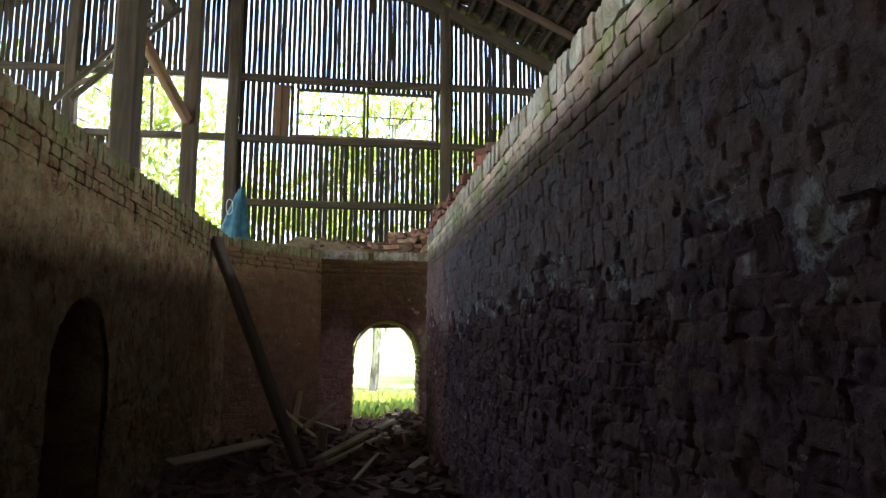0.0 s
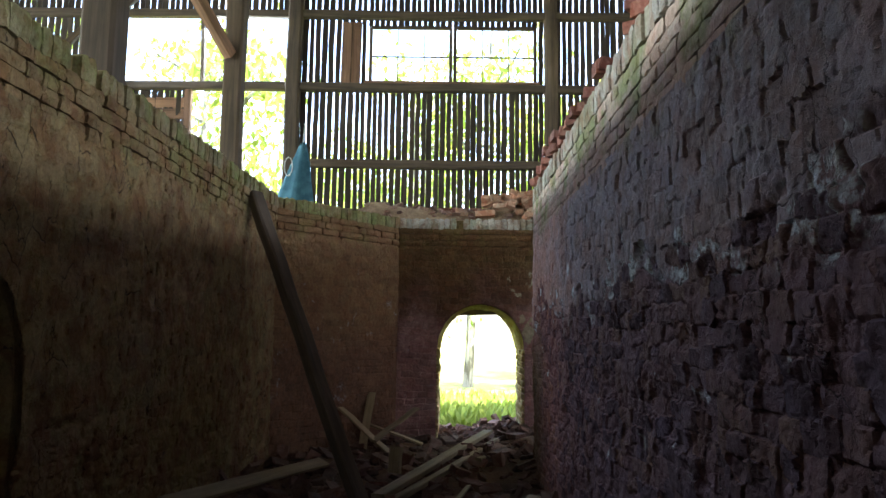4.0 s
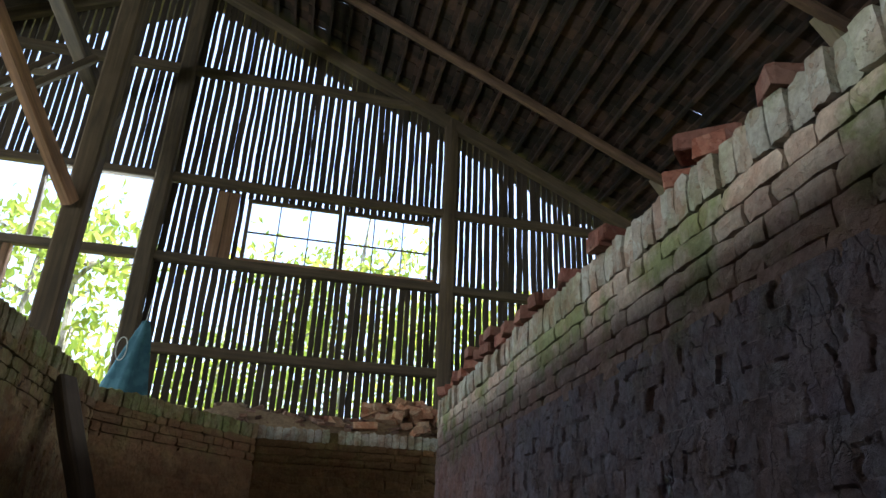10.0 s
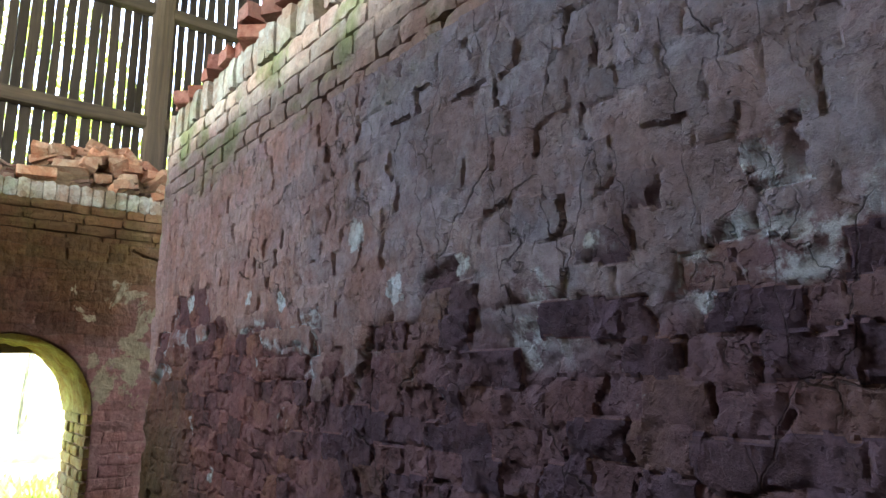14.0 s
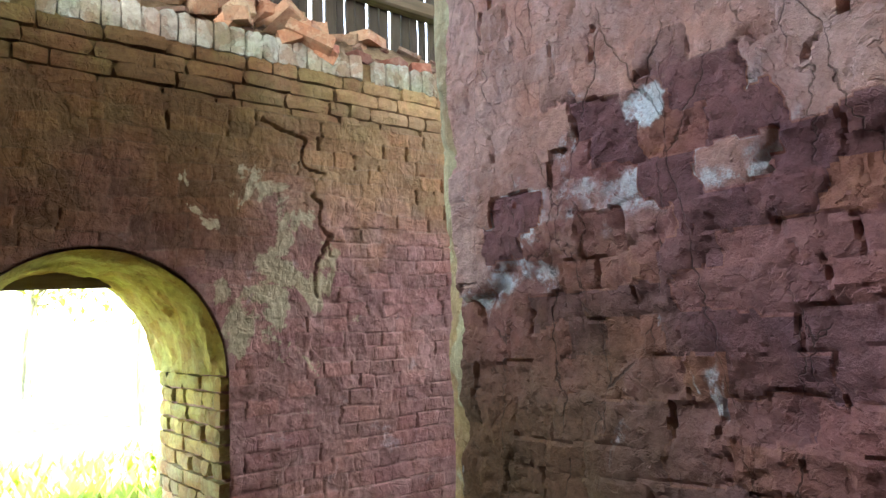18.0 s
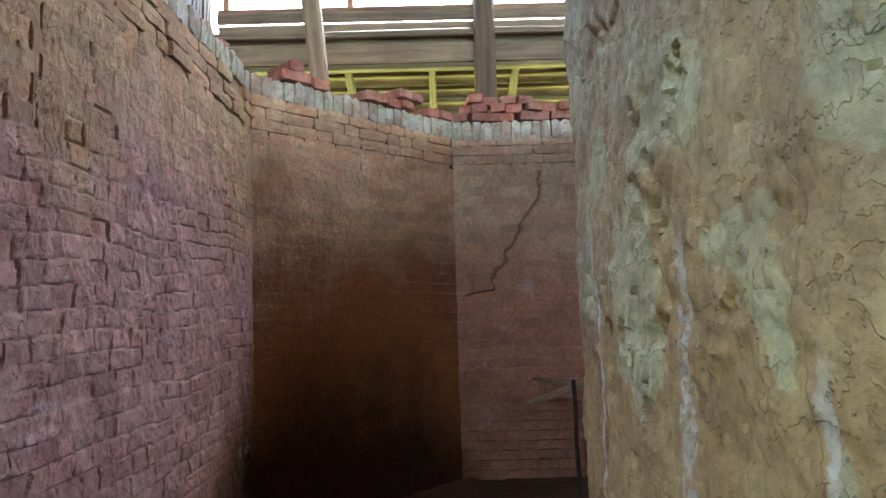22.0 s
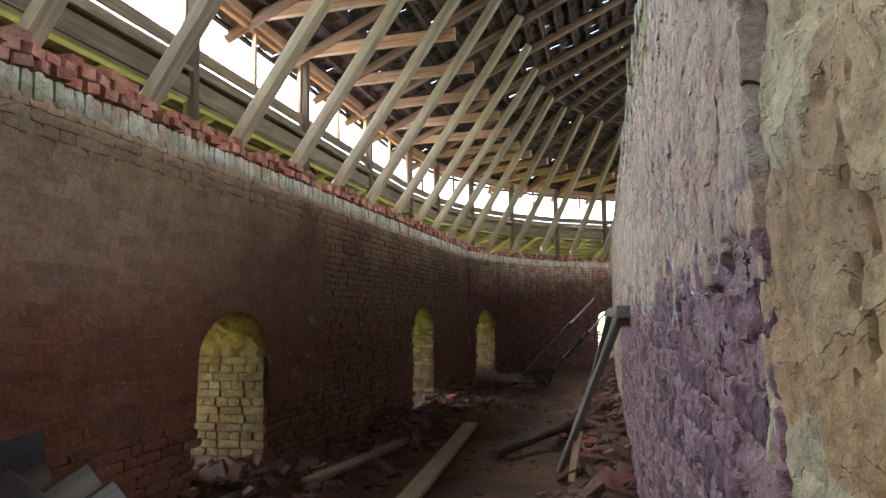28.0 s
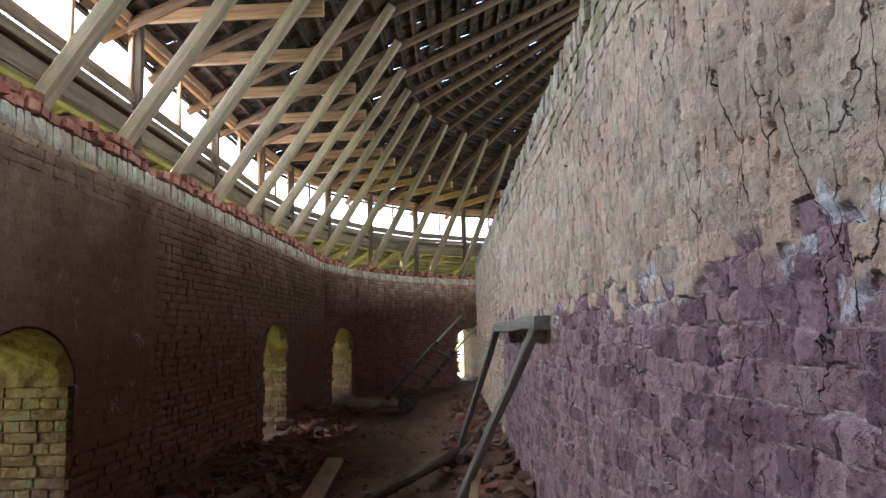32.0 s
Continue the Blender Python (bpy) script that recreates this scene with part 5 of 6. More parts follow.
# ---- clerestory band above the kiln walls ----
def eave_spot(s):
    """Point and outward angle along the eave line; s in metres from the gable."""
    straight = 11.45 - CY
    if s < straight:
        return (EAVE_X, 11.45 - s), 0.0
    a = -math.degrees((s - straight) / 8.6)
    return ring(a, 8.6), a


def band_window(s0, s1, n):
    w = tagged(new("window_%d" % n), "clerestory window with a bare wooden frame under the eaves", "window", kind="structure")
    (a, _), (b, _) = eave_spot(s0), eave_spot(s1)
    for z, h in ((4.02, 0.05), (4.70, 0.06)):
        beam_part("window_frame", (*a, z), (*b, z), 0.06, h, M["tie"], w, segs=2, wob=0.003)
    for f in (0.03, 0.5, 0.97):
        p = Vector(a).lerp(Vector(b), f)
        beam_part("mullion", (*p, 4.02), (*p, 4.70), 0.05, 0.055, M["tie"], w, segs=2, wob=0.003)
    beam_part("wall_plate", (*a, 4.79), (*b, 4.79), 0.14, 0.13, M["tie"], w, segs=4, wob=0.006)
    out = ((Vector(b) - Vector(a)).normalized())
    nrm = Vector((-out.y, out.x)) if Vector((-out.y, out.x)).dot(Vector(a) - Vector((CX, a[1]))) > 0 else -Vector((-out.y, out.x))
    for z, d, h, t_, m in ((3.95, -0.03, 0.09, 0.05, "sill"), (3.86, 0.02, 0.08, 0.04, "sill"), (3.77, -0.05, 0.05, 0.06, "sill"), (3.60, 0.0, 0.19, 0.12, "sill")):
        p, q = Vector(a) + nrm * d, Vector(b) + nrm * d
        beam_part("sill_board", (*p, z), (*q, z), t_, h, M[m], w, segs=3, wob=0.004)
    p, q = Vector(a) + nrm * 0.01, Vector(b) + nrm * 0.01
    beam_part("bearer", (*p, 3.475), (*q, 3.475), 0.10, 0.05, M["batten"], w, segs=3, wob=0.004)


EDGES = [0.05, 2.48] + [2.48 + 2.585 * i for i in range(1, 5)] + [15.35] + [15.35 + 1.72 * i for i in range(1, 9)]
for n_, (s0, s1) in enumerate(zip(EDGES, EDGES[1:])):
    band_window(s0, s1, n_ + 2)
    (p, ang) = eave_spot(s0)
    if n_ > 0:
        ps = thing("eave_post", (*p, TOP), "round-edged timber post carrying the eaves on the kiln wall", "post", "eave posts", rz=ang)
        beam_part("shaft", (-0.03, 0, -0.02), (-0.03, 0, 2.10), 0.2 if n_ == 1 else 0.15, 0.19 if n_ == 1 else 0.15, M["post"], ps, segs=4, wob=0.006, up=(0, 1, 0), rnd=n_ != 1)


# ---- lean-to roof outside the clerestory ----
def lean_to():
    t = tagged(new("lean_to_roof"), "low lean-to roof of overlapping boards glowing with grass light", "roof", kind="structure")
    S = [0.0, 3.2, 6.4, 9.6, 12.8, 15.45, 17.2, 18.9, 20.6, 22.3, 24.0, 25.7]
    for s0, s1 in zip(S, S[1:]):
        (a, ra), (b, rb) = eave_spot(s0), eave_spot(s1)
        oa, ob_ = Vector((math.cos(radians(ra)), math.sin(radians(ra)))), Vector((math.cos(radians(rb)), math.sin(radians(rb))))
        for i in range(15):
            d = 0.05 + i * 0.2
            pa, pb = Vector(a) + oa * d, Vector(b) + ob_ * d
            z = 3.72 - 0.37 * d
            beam_part("roof_board", (*pa, z + 0.05), (*pb, z + 0.05), 0.235, 0.022, M["sill"], t, segs=2, wob=0.006, up=(oa.x * 0.5, oa.y * 0.5, 1.0))
            beam_part("batten", (*pa, z - 0.005), (*pb, z - 0.005), 0.05, 0.04, M["batten"], t, segs=3, wob=0.006)
        n = max(1, round((s1 - s0) / 0.85))
        for i in range(n):
            q, rq = eave_spot(s0 + (s1 - s0) * (i + 0.5) / n)
            o = Vector((math.cos(radians(rq)), math.sin(radians(rq))))
            e = Vector(q) + o * 3.0
            beam_part("lean_rafter", (*q, 3.62), (*e, 2.52), 0.07, 0.09, M["batten"], t, segs=2, wob=0.004)


lean_to()

# ---- loose things ----
def loose_brick(m, material, name="loose_brick", label="loose red brick lying on the kiln wall", group="loose bricks"):
    ob = new(name, LOOSE[RNG.randrange(len(LOOSE))])
    ob.matrix_world = m
    return tagged(ob, label, "brick", group)


def loose_mesh(seed, material):
    r = random.Random(seed)
    bm = bmesh.new()
    bmesh.ops.create_cube(bm, size=1.0)
    bmesh.ops.bevel(bm, geom=bm.edges[:], offset=0.05, segments=1, affect="EDGES")
    for v in bm.verts:
        v.co = Vector((v.co.x * 0.24, v.co.y * 0.115, v.co.z * 0.066)) + Vector((r.gauss(0, 0.003), r.gauss(0, 0.003), r.gauss(0, 0.003)))
    if seed % 3 == 0:
        for v in bm.verts:
            if v.co.x > 0.05:
                v.co.x *= 0.55 + 0.2 * r.random()
    me = bpy.data.meshes.new("loose_brick")
    bm.to_mesh(me)
    bm.free()
    me.materials.append(material)
    return me


LOOSE = [loose_mesh(s, M["red"]) for s in range(8)]
LOOSE_TAN = [loose_mesh(s + 40, M["tan"]) for s in range(8)]
RUBBLE = [loose_mesh(s + 20, M["rubble"]) for s in range(6)]

# stacked bricks along the east wall top
stack = tagged(new("brick_stack"), "uneven row of loose red bricks stacked along the kiln wall top", "brick stack")


def stack_run(face, u0, u1, heights, step=0.128):
    u = u0
    while u < u1:
        hgt = heights(u)
        for lv in range(hgt):
            if RNG.random() < 0.10 and lv == hgt - 1:
                continue
            o = face.at(u + RNG.uniform(-0.02, 0.02) + 0.06 * (lv % 2), 0.07 + RNG.uniform(-0.03, 0.03), TOP + 0.033 + 0.068 * lv)
            ob = new("brick", LOOSE[RNG.randrange(len(LOOSE))])
            ang = math.degrees(math.atan2(face.n.y, face.n.x)) + RNG.gauss(0, 7)
            ob.matrix_world = pose(*o, RNG.gauss(0, 2.5), RNG.gauss(0, 2.5), ang)
            ob.parent = stack
        u += step


stack_run(F_NE, 0.25, 1.7, lambda u: 1 if noise.noise(Vector((u * 3, 0, 0))) < 0.1 else 2)
stack_run(F_E, 0.05, 4.6, lambda u: 2 + int(2.6 * max(0, noise.noise(Vector((u * 1.4, 3, 0))) + 0.3)))
stack_run(F_E, 4.6, 14.2, lambda u: 1 if noise.noise(Vector((u * 1.9, 7, 0))) < -0.1 else 2)
for a0, a1 in zip(RING[:7], RING[1:8]):
    stack_run(Face(ring(a0, R_IN), ring(a1, R_IN), -1), 0, 1.0, lambda u: 1 + (RNG.random() < 0.4), 0.16)

# loose bricks on the island's edge
for y in (4.75, 5.15, 5.28, 5.80, 5.84, 6.25, 6.42, 6.55, 6.72, 6.80, 7.0, 7.2, 7.33, 7.5, 7.62, 7.8, 7.95, 8.05, 8.2, 8.35, 8.5, 8.62, 8.74):
    hi = 2 if RNG.random() < 0.2 else 1
    for lv in range(hi):
        loose_brick(pose(1.03 + RNG.uniform(-0.02, 0.04), y + RNG.uniform(-0.03, 0.03), 2.735 + 0.034 + 0.069 * lv, RNG.gauss(0, 3), RNG.gauss(0, 3), RNG.uniform(-40, 40)), None, label="loose red brick lying on the island wall top", group="loose bricks on the island wall")
for y in (8.3, 7.4, 6.9, 5.9, 4.6, 2.8):
    loose_brick(pose(2.36, y, 2.735 + 0.034, 0, RNG.gauss(0, 3), RNG.uniform(-30, 30)), None, label="loose red brick lying on the island wall top", group="loose bricks on the island wall")
# brick heap on the end wall
for i in range(64):
    f = i / 64
    x, y = 1.05 + RNG.gauss(0, 0.32), 10.84 + RNG.gauss(0, 0.10)
    z = mound_z(x, y) + 0.03 + 0.16 * max(0, 1 - abs(x - 1.0) / 0.6) * f
    ob = loose_brick(pose(x, y, z, RNG.gauss(0, 18), RNG.gauss(0, 18), RNG.uniform(0, 180)), None, label="loose tan brick in a heap on the end wall", group="brick heap on the end wall")
    ob.data = LOOSE_TAN[i % 8]
for x in np.arange(1.6, 4.6, 0.21):
    loose_brick(pose(x, 10.72 + RNG.uniform(-0.03, 0.05), 2.755 + RNG.uniform(0, 0.01), 0, 0, RNG.uniform(60, 120)), None, label="loose red brick in a row on the end wall", group="bricks along the end wall")
blk = thing("brick_block", (0.15, 11.15, 2.80), "crumbling block of old brickwork on the earth mound", "brickwork")
for i in range(8):
    ob = new("brick", LOOSE[i % 8])
    ob.parent = blk
    ob.matrix_local = pose(-0.33 + (i % 4) * 0.235, 0, 0.04 + 0.075 * (i // 4), 0, 0, RNG.gauss(0, 3))


# ---- rubble on the floor ----
def scatter(n, xr, yr, seed, big=1.0, ground=floor_z):
    r = random.Random(seed)
    V, F, base = [], [], 0
    for i in range(n):
        me = RUBBLE[r.randrange(len(RUBBLE))]
        x, y = r.uniform(*xr), r.uniform(*yr)
        s = big * r.choice((0.25, 0.35, 0.5, 0.7, 1.0))
        m = np.array(pose(x, y, ground(x, y) + 0.02 * s, r.gauss(0, 22), r.gauss(0, 22), r.uniform(0, 360)) @ Matrix.Diagonal((s, s * r.uniform(0.7, 1.2), s * r.uniform(0.5, 1.0), 1)))
        v = np.array([q.co[:] for q in me.vertices])
        V.append(v @ m[:3, :3].T + m[:3, 3])
        F.extend([tuple(w + base for w in p.vertices) for p in me.polygons])
        base += len(v)
    return np.concatenate(V).tolist(), F


for nm, lab, args in (("rubble", "broken brick rubble covering the gallery floor", (1500, (-1.75, 0.95), (2.5, 11.3), 1)),
                      ("rubble", "dark broken brick and slate debris along the kiln wall", (800, (4.5, 5.6), (-5.0, 7.5), 2)),
                      ("rubble", "broken red brick rubble along the island foot", (600, (2.5, 3.15), (-5.5, 7.0), 3)),
                      ("rubble", "brick bits and dirt on the east doorway threshold", (170, (5.5, 6.9), (3.95, 4.95), 6)),
                      ("rubble", "small brick crumbs and clods on the east gallery floor", (1300, (2.7, 5.5), (-4.5, 8.3), 8, 0.32)),
                      ("rubble", "brick crumbs and clods on the earth of the end wall", (420, (-1.2, 5.6), (10.68, 11.3), 9, 0.6, mound_z)),
                      ("rubble", "brick bits and dirt on the arched doorway threshold", (260, (-0.1, 1.1), (10.4, 11.7), 7))):
    ob = sheet_object(nm, *scatter(*args), M["rubble"], False)
    tagged(ob, lab, "rubble", kind="stuff")
for i in range(60):
    x, y = RNG.uniform(-1.4, 0.8), RNG.uniform(5.2, 10.4)
    ob = loose_brick(pose(x, y, floor_z(x, y) + 0.03, RNG.gauss(0, 12), RNG.gauss(0, 12), RNG.uniform(0, 180)), None, label="dusty fallen brick lying on the gallery floor", group="fallen bricks on the floor")
    ob.data = RUBBLE[i % 6]
for i in range(70):
    x, y = (RNG.uniform(2.55, 3.1), RNG.uniform(-3, 6)) if i % 2 else (RNG.uniform(4.7, 5.5), RNG.uniform(-2, 5.5))
    ob = loose_brick(pose(x, y, floor_z(x, y) + 0.03, RNG.gauss(0, 12), RNG.gauss(0, 12), RNG.uniform(0, 180)), None, label="fallen red brick lying on the gallery floor", group="fallen bricks on the floor")
    ob.data = (LOOSE + RUBBLE)[i % 14]


# ---- planks and beams ----
def plank(name, a, b, w, h, material, label, cat="plank", group="", up=(0, 0, 1), **kw):
    t = beam_part(name, a, b, w, h, M[material], None, up=up, **kw)
    return tagged(t, label, cat, group)


plank("leaning_beam", (-0.49, 7.58, 0.06), (-1.60, 8.32, 2.56), 0.13, 0.10, "post", "dark timber beam leaning against the kiln wall", "beam", segs=8, wob=0.006)
plank("plank", (-1.58, 6.62, 0.30), (-0.90, 8.33, 0.24), 0.12, 0.03, "plank", "pale wooden plank lying along the foot of the wall", group="planks in the rubble", up=(0.35, -0.15, 0.9))
plank("plank", (-0.38, 7.72, 0.10), (0.62, 10.55, 0.20), 0.11, 0.05, "plank", "pale split plank pointing at the arched doorway", group="planks in the rubble")
plank("plank", (-0.28, 7.70, 0.06), (0.72, 10.4, 0.14), 0.06, 0.05, "plank", "pale split plank pointing at the arched doorway", group="planks in the rubble")
plank("plank", (0.45, 9.2, 0.12), (1.25, 10.35, 0.16), 0.07, 0.03, "plank", "thin curved lath near the arched doorway", group="planks in the rubble")
plank("lath", (0.05, 6.75, 0.10), (0.32, 7.95, 0.14), 0.035, 0.02, "plank", "thin pale lath lying in the rubble", "lath")
plank("board", (-1.15, 10.0, 0.62), (-0.42, 9.55, 0.10), 0.09, 0.02, "plank", "broken board crossed over others in the corner", "board", "crossed boards")
plank("board", (-0.72, 10.25, 0.66), (-0.75, 9.70, 0.02), 0.09, 0.02, "plank", "broken board standing crossed in the corner", "board", "crossed boards")
plank("board", (-0.62, 9.62, 0.22), (-0.20, 10.2, 0.50), 0.09, 0.02, "plank", "broken board crossed over others in the corner", "board", "crossed boards")
plank("board", (-0.75, 10.10, 0.34), (-0.12, 10.0, 0.14), 0.10, 0.02, "plank", "broken board crossed over others in the corner", "board", "crossed boards")
plank("wood_block", (-0.32, 8.62, 0.10), (-0.30, 8.66, 0.32), 0.11, 0.06, "plank", "short pale offcut of wood standing in the rubble", "wood block")
plank("wood_block", (0.62, 7.15, 0.10), (0.80, 7.55, 0.14), 0.10, 0.05, "plank", "short pale offcut of wood near the island wall", "wood block")
plank("plank", (4.13, 5.05, 0.03), (4.36, 1.2, 0.03), 0.17, 0.04, "plank", "long wooden plank lying on the earth floor", group="planks on the east floor")
plank("plank", (4.95, 4.6, 0.12), (4.75, 2.9, 0.10), 0.14, 0.03, "sill", "dark grey board lying in the debris", group="planks on the east floor")
plank("log", (3.78, 3.05, 0.04), (3.10, 1.35, 0.10), 0.11, 0.10, "post", "rough round log lying on the earth floor", "log", rnd=True, wob=0.012, segs=5)
plank("log", (3.05, 1.6, 0.08), (2.75, -0.2, 0.14), 0.10, 0.10, "post", "rough round log lying against the rubble", "log", rnd=True, wob=0.012, segs=5)

plank("concrete_block", (1.12, 11.55, -0.02), (1.40, 11.50, 0.0), 0.16, 0.22, "sheet", "grey concrete block at the foot of the arched doorway", "block", segs=1, wob=0.003, chamfer=0.06)
plank("board", (-0.15, 11.36, 1.62), (1.25, 11.36, 1.66), 0.03, 0.12, "sill", "dark board nailed across the top of the arched doorway", "board", up=(0, 0, 1))

# ---- posts and braces beyond the west wall ----
wp = thing("shed_post", (-2.10, 6.5, 2.70), "heavy squared timber post beyond the kiln wall", "post", "shed posts")
beam_part("shaft", (0, 0, -0.1), (0, 0, 6.0), 0.22, 0.22, M["post"], wp, segs=5, wob=0.006, up=(0, 1, 0))
wp = thing("shed_post", (-2.25, 9.6, 2.70), "heavy squared timber post with a slanting brace", "post", "shed posts")
beam_part("shaft", (0, 0, -0.1), (0, 0, 6.0), 0.20, 0.20, M["post"], wp, segs=5, wob=0.008, up=(0, 1, 0))
beam_part("brace", (-0.02, -0.12, 1.62), (-0.75, -1.85, 3.1), 0.11, 0.13, M["tie"], wp, "yellowish slanting brace", segs=3)
beam_part("brace", (-0.05, 0.1, 2.4), (-0.4, 1.6, 3.6), 0.11, 0.13, M["post"], wp, segs=3)
lad = thing("ladder", (-4.1, 9.4, 5.2), "old wooden ladder hung in the dark roof frame", "ladder")
for d in (0.0, 0.36):
    beam_part("rail", (d, 0, -0.9 + d * 0.6), (1.25 + d, 0.3, 0.75 + d * 0.2), 0.07, 0.07, M["post"], lad, segs=3)
for f in (0.25, 0.45, 0.65, 0.85):
    beam_part("rung", (1.25 * f, 0.3 * f, -0.9 + 1.65 * f), (0.36 + 1.25 * f, 0.3 * f, -0.68 + 1.45 * f), 0.035, 0.06, M["strut"], lad, segs=1)
for x, y0, y1, z in ((-3.0, -2, 11.3, 6.7), (-4.6, -2, 11.3, 7.35)):
    plank("purlin", (x, y0, z), (x, y1, z), 0.17, 0.18, "post", "dark timber purlin in the shed roof", "beam", "shed purlins", segs=6)


# ---- blue cloth on the gable post ----
def cloth():
    t = thing("hanging_cloth", (-1.84, 10.85, 2.72), "blue-green cloth sack hung from the gable post", "cloth")
    V, F = [], []
    n, m_ = 20, 14
    for j in range(m_ + 1):
        f = j / m_
        for i in range(n):
            a = i * math.tau / n
            rad = (0.03 + 0.20 * f ** 0.8) * (1 + 0.22 * math.sin(a * 4 + f * 2) + 0.08 * math.sin(a * 9))
            V.append((rad * math.cos(a) * 1.05 + 0.10 * (1 - f), rad * math.sin(a) * 0.5, 0.98 - 0.98 * f + 0.03 * math.sin(a * 3)))
    F = [(j * n + i, j * n + (i + 1) % n, (j + 1) * n + (i + 1) % n, (j + 1) * n + i) for j in range(m_) for i in range(n)]
    me = bpy.data.meshes.new("fabric")
    me.from_pydata(V, [], F)
    me.shade_smooth()
    me.materials.append(M["cloth"])
    ob = new("fabric", me)
    ob.parent = t
    bm = bmesh.new()
    for i in range(12):
        a0, a1 = i * math.tau / 12, (i + 1) * math.tau / 12
        p = lambda a: Vector((-0.04 + 0.05 * math.cos(a), -0.13, 0.66 + 0.12 * math.sin(a)))
        beam(bm, p(a0), p(a1), 0.012, 0.012, segs=1, wob=0.0, rnd=True)
    part("cord_loop", bm, M["cord"], t, "pale cord loop")
    bm = bmesh.new()
    beam(bm, (0.1, 0, 0.93), (0.12, 0, 1.25), 0.012, 0.012, segs=1, wob=0, rnd=True)
    part("string", bm, M["cord"], t, "pale string")


cloth()

# ---- rake-like frame of laths against the east wall ----
rk = thing("lath_rack", (4.96, 8.55, 0.0), "thin wooden lath rack on a bent iron stake", "rack")
beam_part("stake", (0, 0, -0.02), (-0.04, 0.03, 0.80), 0.03, 0.03, M["iron"], rk, "dark iron stake", segs=4, rnd=True)
hub = Vector((-0.04, 0.03, 0.78))
for a, b in (((0.62, 0.16, -0.04), (-0.47, -0.28, -0.03)), ((-0.04, 0.30, -0.12), (0.34, -0.36, 0.04)), ((0.34, -0.36, 0.04), (-0.20, -0.24, -0.02))):
    beam_part("lath", hub + Vector(a), hub + Vector(b), 0.055, 0.022, M["plank"], rk, segs=2, wob=0.004)


# ---- broken cart with grey boards ----
def cart():
    """Four boards slope down to the floor, nailed together by two cross boards; legs and a dark tray below."""
    t = thing("broken_cart", (4.55, 7.75, 0.0), "tipped wooden cart top of loose silver-grey boards", "cart")
    base = Vector((4.55, 7.75, 0.0))
    o = Vector((4.62, 7.50, 0.84)) - base
    across, along = Vector((-0.69, 0.33, -0.05)).normalized(), Vector((0.59, 0.60, -0.53)).normalized()
    face_up = along.cross(across).normalized()
    if face_up.z < 0:
        face_up = -face_up

    def at(a, l, lift=0.0):
        return o + across * a + along * l + face_up * lift
    for a, l0, l1, lift in ((0.0, 0.04, 0.80, 0.0), (0.24, -0.02, 0.92, 0.004), (0.47, 0.0, 0.86, -0.004), (0.70, 0.02, 0.94, 0.006)):
        beam_part("board", at(a, l0, lift), at(a + 0.015, l1, lift), 0.20, 0.03, M["grey"], t, segs=3, wob=0.004, up=face_up, chamfer=0.06)
    for a0, a1, l in ((-0.12, 0.38, 0.20), (0.33, 0.84, 0.22), (-0.16, 0.30, 0.48), (0.26, 0.80, 0.54)):
        beam_part("cross_board", at(a0, l, 0.034), at(a1, l + 0.03, 0.036), 0.20, 0.028, M["grey"], t, segs=2, wob=0.004, up=face_up, chamfer=0.06)
    for a in (0.03, 0.66):
        beam_part("runner", at(a, 0.05, -0.07), at(a, 1.0, -0.07), 0.08, 0.10, M["sill"], t, segs=2, wob=0.004, up=face_up)
    for a, l in ((0.03, 0.12), (0.66, 0.12), (0.03, 0.75), (0.66, 0.75)):
        top = at(a, l, -0.10)
        beam_part("leg", (top.x, top.y, -0.03), top, 0.07, 0.07, M["sill"], t, segs=2, up=(0, 1, 0))
    for l, h in ((0.0, 0.16), (0.24, 0.14)):
        beam_part("side_board", at(0.66, l, -0.14), at(0.66, l, -0.14) + Vector((-0.42, -0.12, -0.06)), 0.03, h, M["iron"], t, "dark scorched side board", segs=2)
    return t


cart()
sh = thing("metal_sheet", (5.35, 7.15, 0.35), "grey metal sheet leaning on the brick wall", "metal sheet")
beam_part("sheet", (-0.22, 0.10, -0.08), (0.06, -0.11, 0.46), 0.44, 0.012, M["sheet"], sh, segs=2, wob=0.002, up=(0.287, -0.692, -0.372), chamfer=0.05)
beam_part("prop", (-0.24, 0.12, -0.36), (-0.20, 0.10, -0.05), 0.05, 0.05, M["sill"], sh, "dark wooden prop under the sheet", segs=1, up=(0, 1, 0))

# ---- pole prop leaning on the island ----
pr = thing("pole_prop", (3.0, 3.2, 0.0), "two grey wooden poles with a crossbar leaning on the island wall", "prop")
beam_part("pole", (0.14, 0.24, 0.0), (-0.40, 1.20, 1.35), 0.062, 0.045, M["grey"], pr, segs=4)
beam_part("pole", (0.08, -2.45, 0.0), (-0.33, -1.50, 1.33), 0.062, 0.045, M["grey"], pr, segs=4)
beam_part("crossbar", (-0.42, 1.30, 1.37), (-0.34, -1.65, 1.35), 0.10, 0.085, M["grey"], pr, segs=5, wob=0.008)
beam_part("short_pole", (0.02, 0.66, 0.0), (-0.04, 0.40, 0.36), 0.06, 0.04, M["plank"], pr, segs=2)


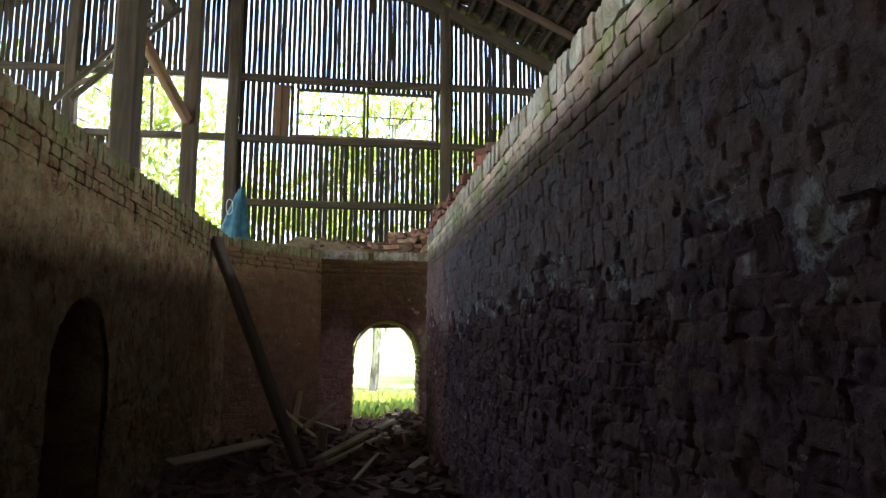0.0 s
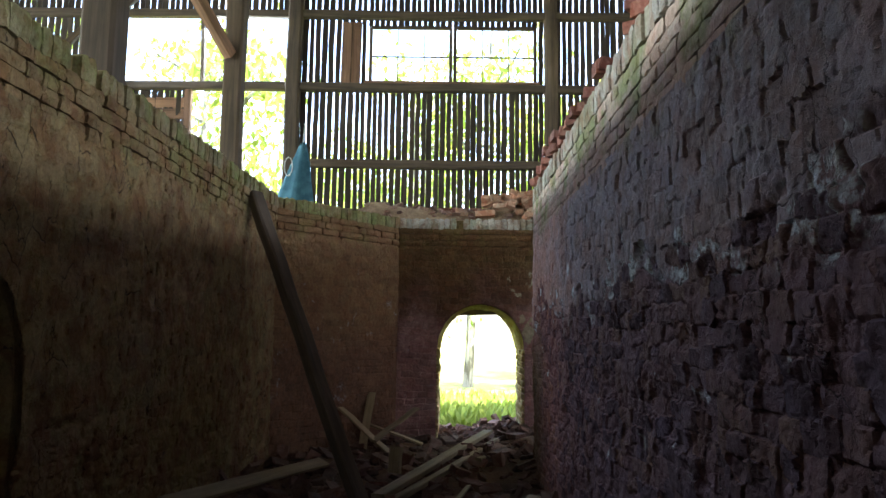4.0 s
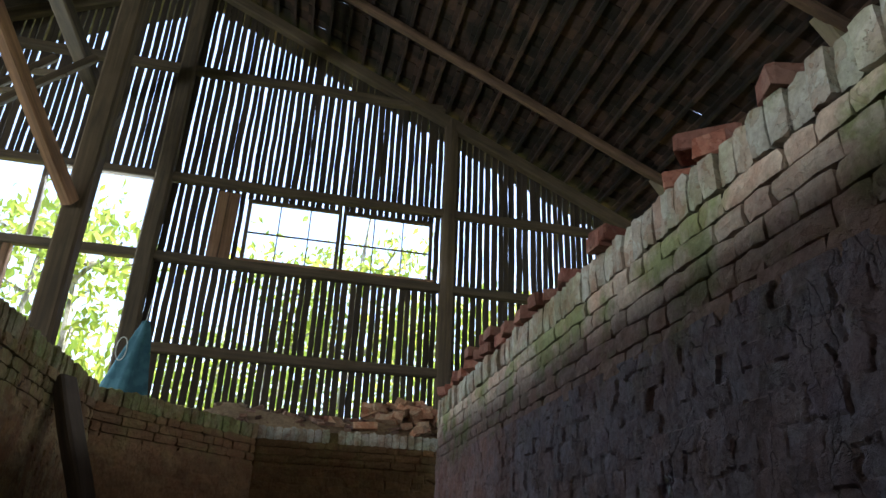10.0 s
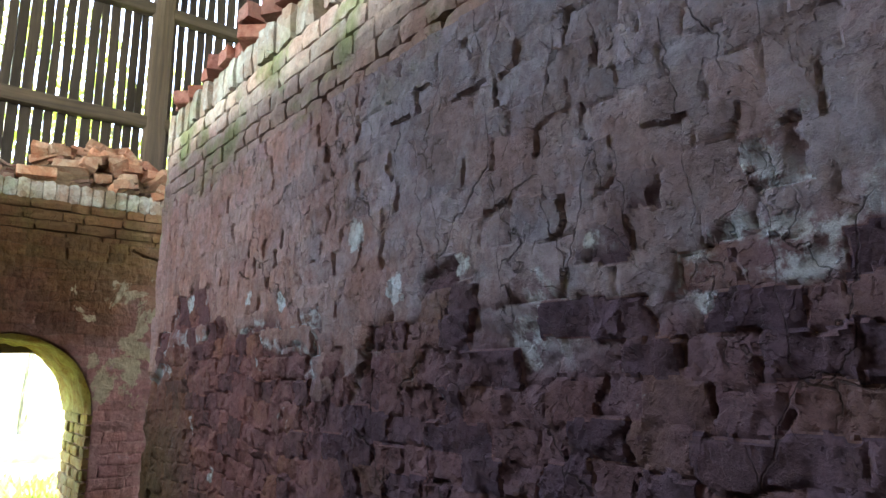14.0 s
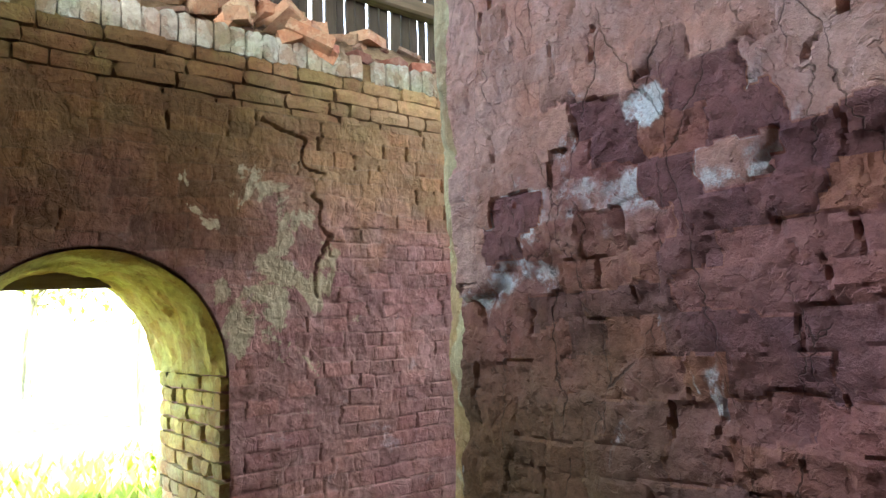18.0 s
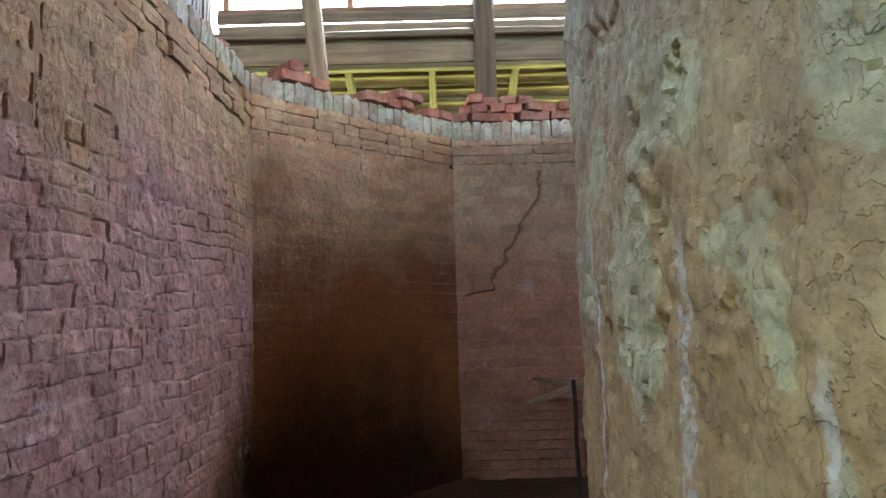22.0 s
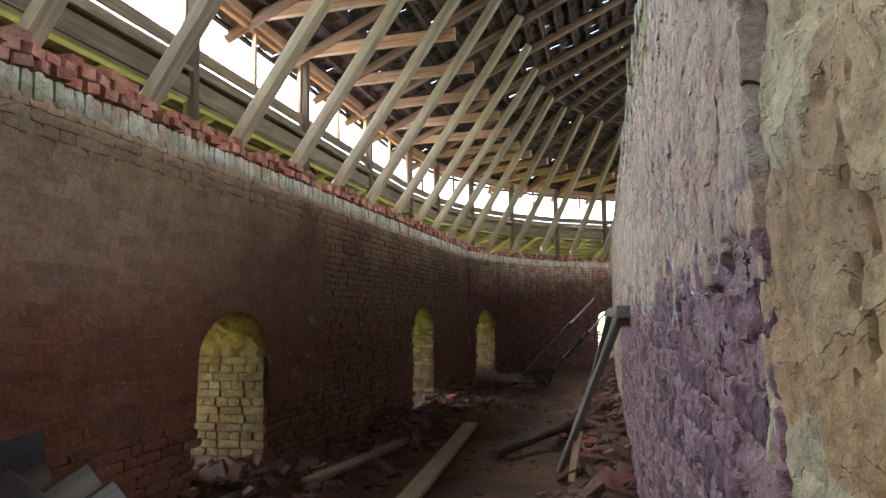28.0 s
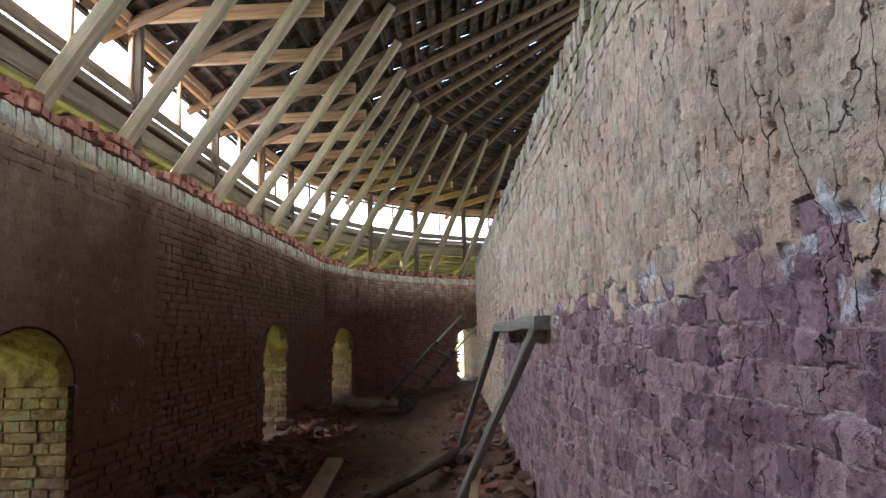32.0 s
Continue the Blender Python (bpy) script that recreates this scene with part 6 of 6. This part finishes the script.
# ---- sack truck standing in the gallery ----
def sack_truck():
    t = thing("sack_truck", (3.85, -3.4, 0.02), "dark old sack truck leaning with raised handles", "sack truck", rz=0)
    d = Vector((-0.92, -0.3, 0.98))
    for s in (-0.17, 0.17):
        o = Vector((0.25 + s * 0.9, s * 0.7, 0.12 + s * 0.5))
        beam_part("side_rail", o, o + d * 0.95, 0.06, 0.07, M["iron"], t, segs=3)
        beam_part("handle", o + d * 0.95, o + d * 1.42, 0.035, 0.035, M["steel"], t, "worn bright handle", segs=2, rnd=True)
    for f in (0.1, 0.3, 0.5, 0.7, 0.9):
        p = Vector((0.25, 0, 0.1)) + d * 0.95 * f
        beam_part("slat", p + Vector((-0.17, -0.13, -0.09)), p + Vector((0.17, 0.13, 0.09)), 0.10, 0.03, M["sill"], t, segs=1)
    beam_part("toe_plate", (0.12, 0, 0.06), (0.5, 0, 0.08), 0.36, 0.015, M["iron"], t, segs=1)
    for s in (-0.25, 0.25):
        bm = bmesh.new()
        for i in range(16):
            a0, a1 = i * math.tau / 16, (i + 1) * math.tau / 16
            p = lambda a: Vector((0.05 + 0.13 * math.cos(a), s, 0.13 + 0.13 * math.sin(a)))
            beam(bm, p(a0), p(a1), 0.035, 0.03, segs=1, wob=0, up=(0, 1, 0))
        for i in range(4):
            a = i * math.pi / 4
            beam(bm, (0.05 - 0.12 * math.cos(a), s, 0.13 - 0.12 * math.sin(a)), (0.05 + 0.12 * math.cos(a), s, 0.13 + 0.12 * math.sin(a)), 0.015, 0.015, segs=1, wob=0)
        part("wheel", bm, M["iron"], t)


sack_truck()


# ---- outdoors ----
def blades(n, xr, yr, seed, hmin, hmax):
    r = random.Random(seed)
    V, F = [], []
    for i in range(n):
        x, y = r.uniform(*xr), r.uniform(*yr)
        h, a = r.uniform(hmin, hmax), r.uniform(0, math.tau)
        w, l = r.uniform(0.02, 0.06), r.uniform(0.04, 0.14)
        b = len(V)
        c, s = math.cos(a), math.sin(a)
        V += [(x - s * w * 0.4, y + c * w * 0.4, -0.15), (x + s * w * 0.4, y - c * w * 0.4, -0.15), (x + c * l * 0.5 + s * w, y + s * l * 0.5 - c * w, h * 0.6), (x + c * l * 0.5 - s * w, y + s * l * 0.5 + c * w, h * 0.6), (x + c * l * 1.3, y + s * l * 1.3, h)]
        F += [(b, b + 1, b + 2, b + 3), (b + 3, b + 2, b + 4)]
    return V, F


ob = sheet_object("weeds", *blades(9000, (-2.2, 4.2), (11.85, 15.2), 4, 0.06, 0.36), M["leaf"], False)
tagged(ob, "bright green weeds and grass outside the arched doorway", "weeds", kind="stuff")


def tree(seed, height, spread):
    r = random.Random(seed)
    t = thing("tree", (0, 0, 0), "slender pale-barked tree with a loose green crown", "tree", "trees around the shed")
    bm = bmesh.new()
    lean_ = Vector((r.uniform(-0.6, 0.6), r.uniform(-0.6, 0.6), height))
    beam(bm, (0, 0, -0.3), lean_, 0.30, 0.30, segs=8, wob=0.05, rnd=True, taper=0.25)
    tips = []
    for i in range(14):
        f = r.uniform(0.2, 0.97)
        a = r.uniform(0, math.tau)
        p = lean_ * f
        q = p + Vector((math.cos(a), math.sin(a), r.uniform(0.25, 0.7))) * spread * (1.1 - f * 0.6)
        beam(bm, p, q, 0.08, 0.08, segs=4, wob=0.05, rnd=True, taper=0.3)
        tips += [p.lerp(q, g_) for g_ in (0.5, 0.75, 1.0)]
    part("trunk", bm, M["bark"], t)
    V, F = [], []
    for p in tips:
        for i in range(36):
            o = p + Vector((r.gauss(0, 0.5), r.gauss(0, 0.5), r.gauss(0, 0.4)))
            s = r.uniform(0.08, 0.17)
            e = Euler((r.uniform(0, 6), r.uniform(0, 6), r.uniform(0, 6))).to_matrix()
            b = len(V)
            V += [tuple(o + e @ Vector(c)) for c in ((-s, 0, 0), (0, -s * 0.5, 0.02), (s, 0, 0), (0, s * 0.5, 0.02))]
            F.append((b, b + 1, b + 2, b + 3))
    me = bpy.data.meshes.new("crown")
    me.from_pydata(V, [], F)
    me.materials.append(M["leaf"])
    ob = new("crown", me)
    ob.parent = t
    return t


TREES = [tree(1, 9.0, 2.0), tree(2, 11.0, 2.4), tree(3, 7.5, 1.8)]
r_ = random.Random(5)
spots = [(-6 + 2.1 * i + r_.uniform(-0.7, 0.7), 24 + r_.uniform(0, 8)) for i in range(12)]
spots += [(-9.5 + 2.6 * i + r_.uniform(-0.5, 0.5), 17.0 + r_.uniform(0, 5)) for i in range(7)]
spots += [(19 + r_.uniform(0, 8), -18 + 4.0 * i + r_.uniform(-1, 1)) for i in range(9)]
for i, (x, y) in enumerate(spots):
    m = pose(x, y, -0.15, 0, 0, r_.uniform(0, 360))
    if i < 3:
        TREES[i].matrix_world = m
    else:
        copy_thing(TREES[i % 3], m)
